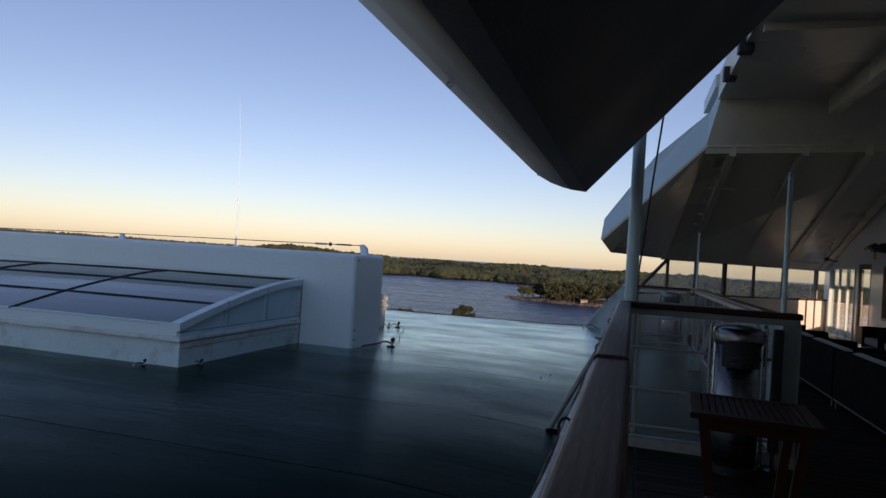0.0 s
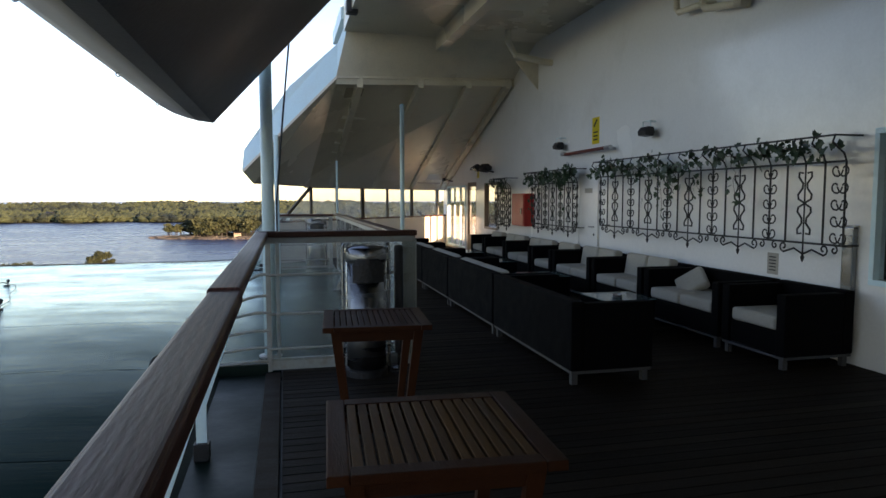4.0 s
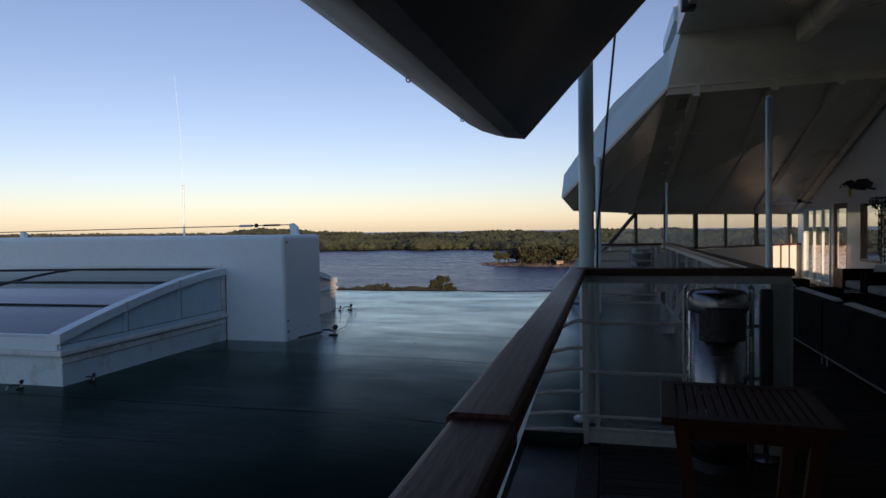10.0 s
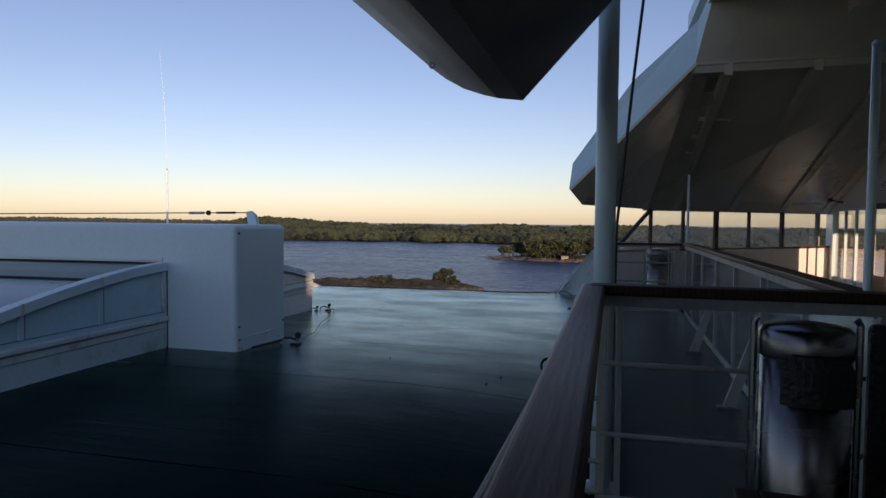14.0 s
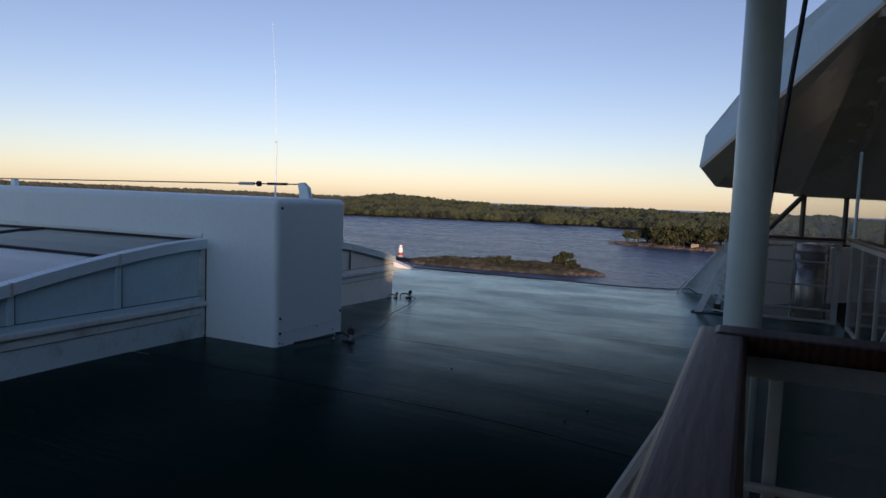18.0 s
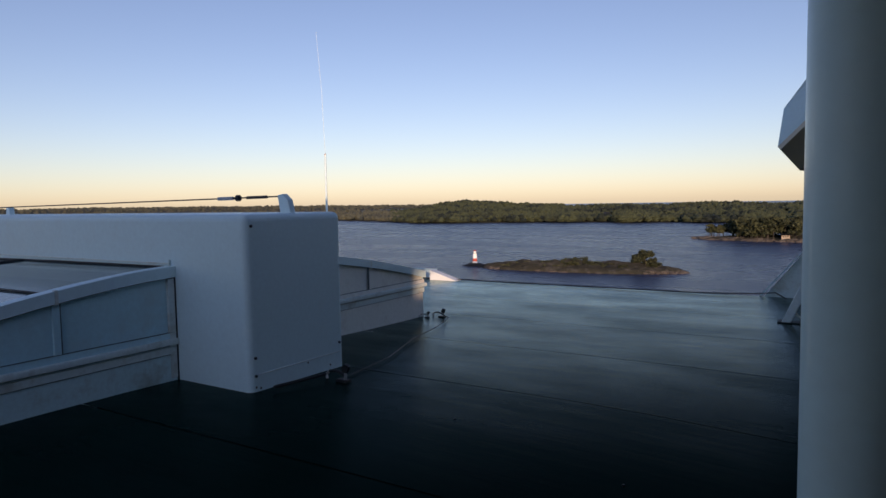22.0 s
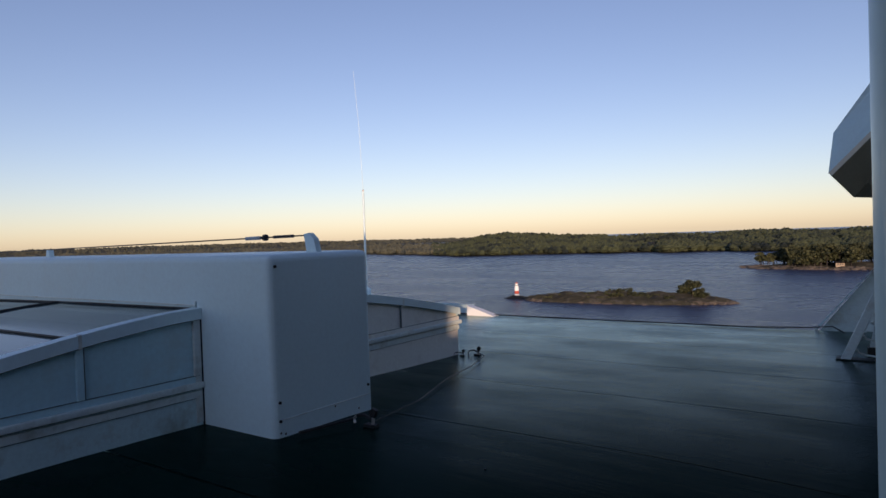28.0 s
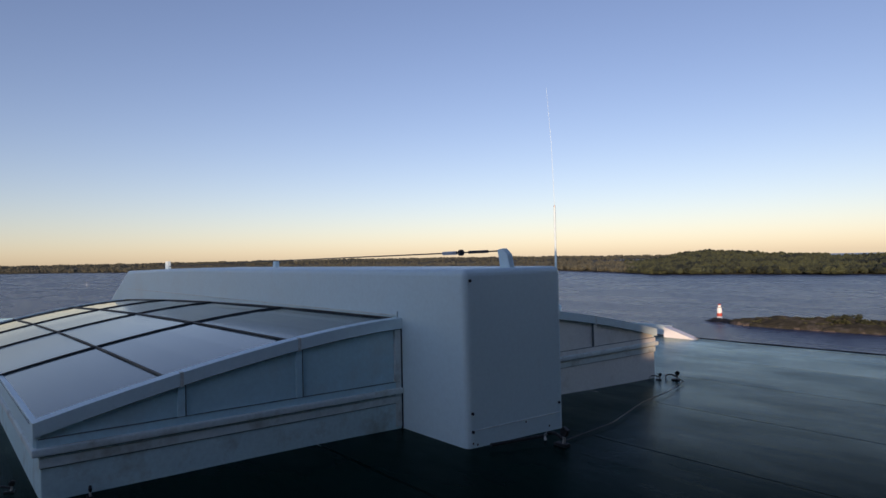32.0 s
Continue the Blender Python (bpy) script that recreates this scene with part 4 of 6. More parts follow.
def island_point(u, v):
    c, s = math.cos(radians(ISLE_TURN)), math.sin(radians(ISLE_TURN))
    x, y = u * 33, v * 9
    h = 2.6 * (1 - min(math.hypot(u, v), 1) ** 2.2) ** 0.5
    return (IX + c * x - s * y, IY + s * x + c * y, WATER + h * 0.9 - 0.2)


tree(island_point(0.66, -0.2), 4.3, 2.5, "round leafy tree on the skerry", 5, low=0.12, dense=150)
tree(island_point(0.58, 0.2), 3.1, 1.9, "leafy tree on the skerry", 6, low=0.12, dense=110)
tree(island_point(0.74, -0.1), 2.5, 1.6, "small leafy tree on the skerry", 7, low=0.12, dense=110)
rng = random.Random(11)
spots = []
for k in range(240):
    u = rng.gauss(-0.03, 0.07) if k < 9 else rng.gauss(0.0, 0.2) if k < 110 else rng.uniform(-0.75, 0.6)
    v = rng.uniform(-0.75, 0.6)
    x, y, z = island_point(u, v)
    r = rng.uniform(0.9, 1.5) if k < 9 else rng.uniform(0.3, 0.75)
    spots.append((x, y, z + r * (0.9 if k < 9 else 0.4), r, 90 if k < 9 else 28))
me = crown_mesh(rng, spots, 0.27)
me.materials.append(M_PINE)
tagged(new("scrub", me), "scrub and juniper bushes on the skerry", "bushes", "", "stuff")


def light_tower(at, h, label):
    t = thing("light_tower", label, "lighthouse", at)
    r = h * 0.17
    part("foundation", lathe([(r * 1.5, -1.5), (r * 1.4, 0.3)], 0, 0, sides=20), M_ROCK, t)
    zs = [0.3, h * 0.22, h * 0.42, h * 0.62, h * 0.78]
    for k, (a, b) in enumerate(zip(zs, zs[1:])):
        part("band", lathe([(r * (1 - 0.25 * a / h), a), (r * (1 - 0.25 * b / h), b)], 0, 0, sides=20), M_TOWER_RED if k == 1 else M_TOWER_WHITE, t, "red painted band" if k == 1 else "")
    part("gallery", lathe([(r * 1.15, h * 0.78), (r * 1.15, h * 0.80)], 0, 0, sides=20), M_BLACK, t)
    part("lantern", lathe([(r * 0.55, h * 0.80), (r * 0.55, h * 0.93)], 0, 0, sides=16), M_TOWER_WHITE, t)
    part("cap", lathe([(r * 0.75, h * 0.93), (r * 0.3, h * 0.99), (r * 0.05, h * 1.03)], 0, 0, sides=16), M_TOWER_RED, t)


M_TOWER_RED = material("red_tower_paint", (0.5, 0.06, 0.03), 0.5, vary=0.1, scale=2, bump=0)
x, y = polar(28.8, 226)
light_tower((x, y, WATER + 0.5), 5.0, "small red and white light tower at the tip of the skerry")
heap("skerry", x, y, 5, 3, 15, 0.9, M_ROCK, "bare rock under the light tower", 8)

# mainland: far shore as one terrain sheet with woods on it
SHORE = [(-180, 2600), (-120, 2400), (-75, 700), (-50, 560), (-25, 540), (0, 580), (12, 640), (25, 680), (34, 700), (36, 770), (41, 915), (50, 1150), (62, 1500), (78, 1850), (86, 2350), (100, 2600), (180, 2600)]
RIDGE = [(-180, 12), (-75, 12), (-50, 10), (-25, 10), (0, 13), (6, 13), (11.6, 10.6), (16, 12.4), (19.5, 10.3), (24, 14.2), (28.6, 21), (31.4, 18.2), (33.4, 9), (35.5, 7.5), (41, 8.5), (50, 8), (62, 9), (90, 10), (180, 10)]


def lookup(table, az):
    for (a, u), (b, v) in zip(table, table[1:]):
        if a <= az <= b:
            return u + (v - u) * (az - a) / (b - a)
    return table[-1][1]


def land_height(az, d):
    """Ground height over the sea at a bearing and distance."""
    s = lookup(SHORE, az) * (1 + 0.03 * noise.noise(Vector((az * 0.35, 0, 4))) + 0.012 * noise.noise(Vector((az * 1.6, 0, 9))))
    if d < s:
        return -2.0
    u = min((d - s) / 260.0, 1.0)
    top = lookup(RIDGE, az)
    h = top * (u ** 0.7) * (0.86 + 0.22 * noise.noise(Vector((az * 0.22, d * 0.004, 2))) + 0.12 * noise.noise(Vector((az * 0.9, d * 0.01, 7))))
    return max(h, 0.15)


bm = bmesh.new()
AZS = [-75 + 0.75 * k for k in range(241)]
DS = [0.0, 6, 20, 50, 100, 170, 260, 420, 700]
grid = []
for az in AZS:
    s0 = lookup(SHORE, az) * 0.955
    col = []
    for dd in DS:
        d = s0 + dd * (1.0 if dd < 50 else 1.3)
        x, y = polar(az, d)
        col.append(bm.verts.new((x, y, WATER + land_height(az, d))))
    grid.append(col)
for a, b in zip(grid, grid[1:]):
    for k in range(len(DS) - 1):
        bm.faces.new((a[k], a[k + 1], b[k + 1], b[k]))
bmesh.ops.recalc_face_normals(bm, faces=bm.faces[:])
structure("ground", bm, M_WOOD_FAR, "low wooded archipelago shore", "ground")


def woods(name, label, seed, count, place, h_range, mat=None):
    """Far woods: many small uneven trees, each a stack of ragged tiers, as one mesh."""
    rng = random.Random(seed)
    verts, faces = [], []
    for _ in range(count):
        got = place(rng)
        if got is None:
            continue
        x, y, z = got
        h = rng.uniform(*h_range) * (1.0 + 0.35 * noise.noise(Vector((x * 0.02, y * 0.02, 3))))
        conifer = rng.random() < 0.14
        tiers = 4 if conifer else 5
        n = 6
        base = len(verts)
        w = h * (rng.uniform(0.16, 0.24) if conifer else rng.uniform(0.45, 0.75))
        ph = rng.uniform(0, 6)
        for k in range(tiers):
            u = k / (tiers - 1)
            r = w * ((1 - u) ** 0.8 + 0.05) if conifer else w * math.sin(math.pi * (0.18 + 0.78 * u))
            for j in range(n):
                a = ph + 2 * math.pi * j / n + 0.5 * k
                q = r * rng.uniform(0.65, 1.25)
                verts.append((x + q * math.cos(a), y + q * math.sin(a), z + h * (0.12 + 0.85 * u) + rng.uniform(-0.06, 0.06) * h))
        for k in range(tiers - 1):
            for j in range(n):
                p0, p1 = base + k * n + j, base + k * n + (j + 1) % n
                faces += [(p0, p1, p1 + n), (p0, p1 + n, p0 + n)]
        verts.append((x, y, z + h * 1.02))
        tip = len(verts) - 1
        for j in range(n):
            faces.append((base + (tiers - 1) * n + j, base + (tiers - 1) * n + (j + 1) % n, tip))
    me = bpy.data.meshes.new(name)
    me.from_pydata(verts, [], faces)
    me.materials.append(mat or M_FOREST)
    return tagged(new(name, me), label, "forest", "", "stuff")


def on_shore(a0, a1, deep):
    def place(rng):
        az = rng.uniform(a0, a1)
        s = lookup(SHORE, az)
        d = s * 0.97 + 6 + deep * rng.random() ** 1.3
        h = land_height(az, d)
        if h < 0.5:
            return None
        x, y = polar(az, d)
        return x, y, WATER + h - 0.3
    return place


woods("forest", "mixed pine and birch forest on the far shore", 21, 26000, on_shore(-46, 36, 300), (2.8, 7.8))
woods("forest", "low wood on the flat shore beyond the beacons", 22, 5200, on_shore(35, 92, 260), (4.0, 8), M_HAZED_FOREST)

# long low ridge behind the flat shore
FAR_TOP = [(30, 13), (36, 14), (45, 19), (60, 24), (68, 24), (84, 23), (100, 22)]


def ridge_height(az, u):
    return lookup(FAR_TOP, az) * (1 - (2 * u - 1) ** 2) * (0.92 + 0.10 * noise.noise(Vector((az * 0.4, 0, 3))) + 0.05 * noise.noise(Vector((az * 1.7, 0, 6)))) - 1.0


bm = bmesh.new()
grid = []
for k in range(141):
    az = 30 + 0.5 * k
    grid.append([bm.verts.new((*polar(az, 2450 + 700 * u), WATER + ridge_height(az, u))) for u in (0, 0.12, 0.25, 0.4, 0.5, 0.7, 1.0)])
for a, b in zip(grid, grid[1:]):
    for k in range(6):
        bm.faces.new((a[k], a[k + 1], b[k + 1], b[k]))
bmesh.ops.recalc_face_normals(bm, faces=bm.faces[:])
structure("far_ridge", bm, M_WOOD_FAR, "long low wooded ridge on the horizon", "ground")


def on_ridge(rng):
    az, u = rng.uniform(30, 99), rng.uniform(0.05, 0.55)
    return (*polar(az, 2450 + 700 * u), WATER + ridge_height(az, u) - 3.5)


woods("forest", "distant forest on the low ridge", 23, 5000, on_ridge, (6, 9), M_HAZED_FOREST)

# wooded cape between the skerry and the far shore
CX, CY = polar(-2.4, 385)
heap("cape", CX, CY, 86, 26, 3, 2.3, M_ISLE, "rocky cape with pines and cottages", 13, rough=1.2, profile=0.6)


def on_cape(u, v):
    h = 3.0 * (1 - min(math.hypot(u, v), 1) ** 2.2) ** 0.6
    x, y = u * 86, v * 27
    c, s = math.cos(radians(3)), math.sin(radians(3))
    return CX + c * x - s * y, CY + s * x + c * y, WATER + h * 0.8 - 0.4


rng = random.Random(31)
planted = 0
while planted < 190:
    u, v = (rng.uniform(-0.93, -0.36), rng.uniform(-0.85, 0.8)) if planted < 105 else (rng.uniform(-0.36, 0.9), rng.uniform(-0.5, 0.85))
    if u * u + v * v > 0.88 or (-0.42 < u < -0.22 and v < -0.2):
        continue
    edge = u < -0.8
    tree(on_cape(u, v), rng.uniform(5, 7.5) if edge else rng.uniform(7.0, 10.0), rng.uniform(1.8, 2.4) if edge else rng.uniform(2.6, 3.7), "broad-crowned pine on the rocky cape", 100 + planted, True, None, "pines on the cape", 0.42 if edge else 0.22, 42)
    planted += 1


def shore_rocks(label, seed, count, place, size):
    """Broken boulders at the waterline, as one mesh."""
    rng = random.Random(seed)
    verts, faces = [], []
    for _ in range(count):
        c = Vector(place(rng))
        r = size * rng.uniform(0.3, 1.0) ** 1.5
        k = len(verts)
        for z, q in ((-0.5, 0.9), (0.1, 1.0), (0.5, 0.6)):
            for j in range(6):
                a = 2 * math.pi * j / 6 + rng.uniform(-0.3, 0.3)
                verts.append(c + Vector((math.cos(a) * r * q * rng.uniform(0.7, 1.5), math.sin(a) * r * q * rng.uniform(0.6, 1.1), r * 0.6 * z + rng.uniform(-0.1, 0.1) * r)))
        for lv in (0, 1):
            for j in range(6):
                p, q = k + lv * 6 + j, k + lv * 6 + (j + 1) % 6
                faces.append((p, q, q + 6, p + 6))
        faces.append(tuple(k + 12 + j for j in range(6)))
    me = bpy.data.meshes.new("shore_rocks")
    me.from_pydata(verts, [], faces)
    me.materials.append(M_SHORE)
    return tagged(new("shore_rocks", me), label, "rocks", "", "stuff")


M_SHORE = material("pale_shore_granite", (0.10, 0.094, 0.084), 0.9, vary=0.4, scale=2, fine=10, bump=0.05, bump_scale=4, spec=0.1)


def island_rim(rng):
    a = rng.uniform(-2.9, 0.6)
    r = rng.uniform(0.86, 1.02)
    x, y = 33 * r * math.cos(a), 9 * r * math.sin(a)
    c, s = math.cos(radians(ISLE_TURN)), math.sin(radians(ISLE_TURN))
    return IX + c * x - s * y, IY + s * x + c * y, WATER + 0.1 + (1.0 - r) * 4


def cape_rim(rng):
    a = rng.uniform(-3.3, 0.1)
    r = rng.uniform(0.88, 1.03)
    x, y = 86 * r * math.cos(a), 26 * r * math.sin(a)
    c, s = math.cos(radians(3)), math.sin(radians(3))
    return CX + c * x - s * y, CY + s * x + c * y, WATER + 0.2 + (1.0 - r) * 5


shore_rocks("broken granite boulders along the skerry", 41, 260, island_rim, 1.3)
shore_rocks("pale granite boulders round the cape", 42, 420, cape_rim, 2.6)


def cottage(at, rz, s, mat, label):
    h = thing("cottage", label, "house", at, rz)
    part("wall", box(-3 * s, 3 * s, -2.2 * s, 2.2 * s, -0.6, 2.4 * s), mat, h)
    part("roof", prism([(-2.6 * s, 2.35 * s), (2.6 * s, 2.35 * s), (0, 4.0 * s)], -3.3 * s, 3.3 * s, "x"), M_BLACK, h)
    part("chimney", box(0.5 * s, 1.0 * s, -0.3 * s, 0.2 * s, 3.2 * s, 4.5 * s), M_ROCK, h)
    for k in (-1.6, 0.0, 1.6):
        part("window", box(k * s - 0.4 * s, k * s + 0.4 * s, -2.24 * s, -2.19 * s, 0.9 * s, 1.9 * s), M_UNLIT_INSIDE, h)


M_COT_W = material("weathered_board_cladding", (0.30, 0.26, 0.20), 0.7, vary=0.08, bump=0)
M_COT_R = material("falun_red_cladding", (0.25, 0.045, 0.03), 0.8, vary=0.1, bump=0)
for az, d, dz, rz, s, mt, lb in ((3.9, 365, 1.6, 10, 0.62, M_COT_W, "weathered summer cottage at the rocky waterside"), (17.5, 700, 5.0, -10, 1.1, M_COT_W, "weathered pale house among the trees on the shore"),
                                 (3.0, 640, 4, 0, 1.2, M_COT_W, "weathered pale house on the wooded shore"), (33.0, 760, 4, 20, 1.0, M_COT_R, "red cottage on the shore"),
                                 (-18.0, 575, 3.5, 20, 1.2, M_COT_W, "weathered pale house by the water"), (-24.0, 575, 3.5, 20, 1.2, M_COT_R, "red house by the water")):
    x, y = polar(az, d)
    cottage((x, y, WATER + dz), rz - az, s, mt, lb)
# a sail far away
x, y = polar(80.2, 790)
t = thing("sailing_boat", "small distant sailing boat", "boat", (x, y, WATER))
part("hull", prism([(-1.5, 0.1), (-1.3, -0.2), (1.1, -0.2), (1.7, 0.45), (-1.5, 0.4)], -0.5, 0.5), M_TOWER_WHITE, t)
part("sail", quad([(-1.2, 0, 0.7), (0.5, 0, 0.7), (0.5, 0, 5.0)], 0.05), M_TOWER_WHITE, t)

# ================= railings =================
CAP_Z = 1.25
rail = thing("handrail", "wide varnished wooden handrail on white leaning stanchions, worn pale on top", "railing")


def rounded(x0, x1, z0, z1, r, n=4):
    """Outline of a bar with rounded corners."""
    pts = []
    for cx, cz, a0 in ((x1 - r, z1 - r, 0), (x0 + r, z1 - r, 90), (x0 + r, z0 + r, 180), (x1 - r, z0 + r, 270)):
        pts += [(cx + r * math.cos(radians(a0 + 90 * k / n)), cz + r * math.sin(radians(a0 + 90 * k / n))) for k in range(n + 1)]
    return pts


for x0, x1, y0, y1, z0, z1 in ((-0.062, 0.046, -8, 2.740, 1.190, 1.240), (-0.066, 0.042, 2.744, 3.619, 1.198, 1.248), (-0.066, 0.042, 3.623, 6.39, 1.195, 1.245)):
    part("cap", prism(rounded(x0, x1, z0, z1, 0.014), y0, y1), M_RAIL, rail)
part("joint_filler", box(-0.055, 0.034, 2.7395, 2.745, 1.20, 1.237), M_BLACK, rail, "dark open joint")
part("joint_filler", box(-0.055, 0.034, 3.6185, 3.6235, 1.203, 1.244), M_BLACK, rail, "dark open joint")
part("under_rail", box(-0.03, 0.012, -8, 6.36, 1.16, 1.194, 0.004), M_WHITE_WORN, rail)
for y in (-1.88, -0.28, 1.32, 2.92, 4.52):
    post = part("stanchion", prism([(-0.345, 0.09), (-0.285, 0.09), (-0.285, 0.32), (0.005, 1.17), (-0.03, 1.17), (-0.345, 0.37)], y - 0.012, y + 0.012), M_WHITE, rail)
    part("foot", box(-0.36, -0.27, y - 0.04, y + 0.04, -0.005, 0.10, 0.006), M_BLACK, post)
part("outer_ledge", prism([(-0.05, 1.196), (-0.05, 1.188), (-0.080, 1.182), (-0.084, 1.188)], -8, 4.4), M_WHITE_WORN, rail, "white steel ledge under the outer edge")
part("rust_bead", tube([(-0.084, -8 + 0.25 * k, 1.185 + 0.002 * math.sin(k * 2.3)) for k in range(50)], 0.004, sides=6), M_RUST, rail, "rusty weld bead")
for y in (-0.8, 0.57, 1.97, 3.37, 4.77):
    ring = [(-0.078 + 0.014 * math.cos(a), y + 0.012 * math.sin(a), 1.192 + 0.014 * math.sin(a)) for a in (j * math.pi / 7 for j in range(13))]
    part("lashing_ring", tube(ring, 0.0035, sides=6), M_BLACK, rail)

fence = thing("fence", "white pipe fence with a glass panel and a varnished wooden cap", "fence")
FY = 6.45
part("cap", box(-0.03, 1.34, FY - 0.15, FY - 0.03, 1.20, CAP_Z - 0.001, 0.012), M_RAIL_DARK, fence)
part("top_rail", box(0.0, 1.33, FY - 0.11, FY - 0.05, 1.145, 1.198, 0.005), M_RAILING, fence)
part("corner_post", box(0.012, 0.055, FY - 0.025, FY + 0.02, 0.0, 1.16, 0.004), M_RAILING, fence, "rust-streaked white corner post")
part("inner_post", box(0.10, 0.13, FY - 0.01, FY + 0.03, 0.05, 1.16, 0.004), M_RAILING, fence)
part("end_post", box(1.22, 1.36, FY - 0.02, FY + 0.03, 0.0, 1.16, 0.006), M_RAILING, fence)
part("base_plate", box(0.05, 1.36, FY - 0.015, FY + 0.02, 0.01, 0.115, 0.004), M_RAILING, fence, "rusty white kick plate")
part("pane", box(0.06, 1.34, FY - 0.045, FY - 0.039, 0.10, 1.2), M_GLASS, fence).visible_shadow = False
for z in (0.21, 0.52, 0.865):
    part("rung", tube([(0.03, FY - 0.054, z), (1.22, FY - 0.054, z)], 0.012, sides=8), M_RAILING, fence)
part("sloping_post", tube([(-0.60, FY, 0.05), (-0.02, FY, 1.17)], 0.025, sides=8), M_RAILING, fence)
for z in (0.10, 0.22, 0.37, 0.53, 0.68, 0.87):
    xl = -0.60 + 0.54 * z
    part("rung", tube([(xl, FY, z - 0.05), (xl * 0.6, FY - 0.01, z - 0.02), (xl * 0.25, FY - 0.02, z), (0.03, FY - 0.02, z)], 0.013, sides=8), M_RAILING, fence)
structure("fence_kerb", box(-0.62, 0.02, FY - 0.03, FY + 0.1, -0.05, 0.075, 0.01), M_GREEN_DARK, "green kerb under the fence", "kerb")

post = thing("roof_post", "thick round white steel post carrying the wing roof", "post", (0.03, 7.0, 0))
part("shaft", lathe([(0.058, 0.0), (0.058, 3.3)], 0, 0, sides=32), M_WHITE, post, smooth=True)
part("foot", lathe([(0.11, 0.0), (0.11, 0.02), (0.07, 0.03)], 0, 0, sides=24), M_RAILING, post)
pipe = thing("roof_post", "slim round white post carrying the forward wing roof", "post", (0.045, 13.6, 0))
part("shaft", tube([(0, 0, -0.02), (0, 0, 2.74)], 0.045, sides=16), M_WHITE, pipe)
stay = thing("cable", "dark cable hanging from the deck above", "cable")
part("cable", tube([(0.09, 8.0, 0.0), (0.10, 8.0, 1.5), (0.19, 8.0, 2.5), (0.27, 8.0, 3.3), (0.45, 8.0, 4.4), (1.4, 8.0, 4.9)], 0.012, sides=6), M_BLACK, stay)

for x, y, h, lb in ((1.30, 6.83, 2.41, "slim white flag pole beside the fence"), (1.27, 14.56, 2.29, "slim white pole at the end of the glass rail")):
    p = thing("pole", lb, "pole", (x, y, 0), 0, "slim poles")
    part("shaft", tube([(0, 0, 0), (0, 0, h)], 0.021, sides=10), M_WHITE, p)
    part("tip", lathe([(0.021, h), (0.026, h + 0.01), (0.012, h + 0.03)], 0, 0, sides=10), M_WHITE, p)

# glass rail along the landing, with props
grail = thing("glass_rail", "glass panel rail with white stanchions and a wooden cap", "railing")
GY = [6.55, 7.75, 8.95, 10.15, 11.35, 12.55, 13.6, 14.5]
part("cap", box(1.20, 1.33, 6.55, 14.55, 1.17, 1.215, 0.01), M_RAIL_DARK, grail)
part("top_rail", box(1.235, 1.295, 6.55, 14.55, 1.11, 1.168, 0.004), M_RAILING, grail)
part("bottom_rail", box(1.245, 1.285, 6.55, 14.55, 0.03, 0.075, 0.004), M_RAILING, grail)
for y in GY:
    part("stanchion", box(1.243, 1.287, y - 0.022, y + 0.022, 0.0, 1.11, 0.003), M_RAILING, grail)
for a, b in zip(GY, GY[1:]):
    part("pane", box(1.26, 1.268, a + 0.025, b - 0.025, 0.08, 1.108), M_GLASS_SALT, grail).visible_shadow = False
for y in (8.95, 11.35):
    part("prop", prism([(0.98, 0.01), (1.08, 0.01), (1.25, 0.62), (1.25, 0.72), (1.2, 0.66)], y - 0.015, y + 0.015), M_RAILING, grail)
    part("prop_foot", box(0.94, 1.12, y - 0.05, y + 0.05, 0.0, 0.03, 0.004), M_BLACK, grail)

fence2 = thing("fence", "white pipe fence with a glass panel beyond the landing", "fence")
Y2 = 14.95
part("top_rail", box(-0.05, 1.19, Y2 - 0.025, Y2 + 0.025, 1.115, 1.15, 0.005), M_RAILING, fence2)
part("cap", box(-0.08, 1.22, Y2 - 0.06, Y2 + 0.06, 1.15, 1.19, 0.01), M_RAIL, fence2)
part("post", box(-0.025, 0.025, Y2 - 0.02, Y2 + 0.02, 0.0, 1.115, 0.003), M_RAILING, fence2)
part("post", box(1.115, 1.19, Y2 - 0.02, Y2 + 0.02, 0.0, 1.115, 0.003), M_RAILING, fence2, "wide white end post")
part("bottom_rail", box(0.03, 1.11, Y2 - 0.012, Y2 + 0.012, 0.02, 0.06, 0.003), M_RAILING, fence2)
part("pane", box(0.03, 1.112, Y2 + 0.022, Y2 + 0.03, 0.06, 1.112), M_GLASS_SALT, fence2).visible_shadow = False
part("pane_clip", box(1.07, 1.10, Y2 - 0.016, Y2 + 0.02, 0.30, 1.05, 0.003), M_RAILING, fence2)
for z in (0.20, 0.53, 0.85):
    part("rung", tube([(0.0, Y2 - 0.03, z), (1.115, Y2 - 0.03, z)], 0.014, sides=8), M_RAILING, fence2)


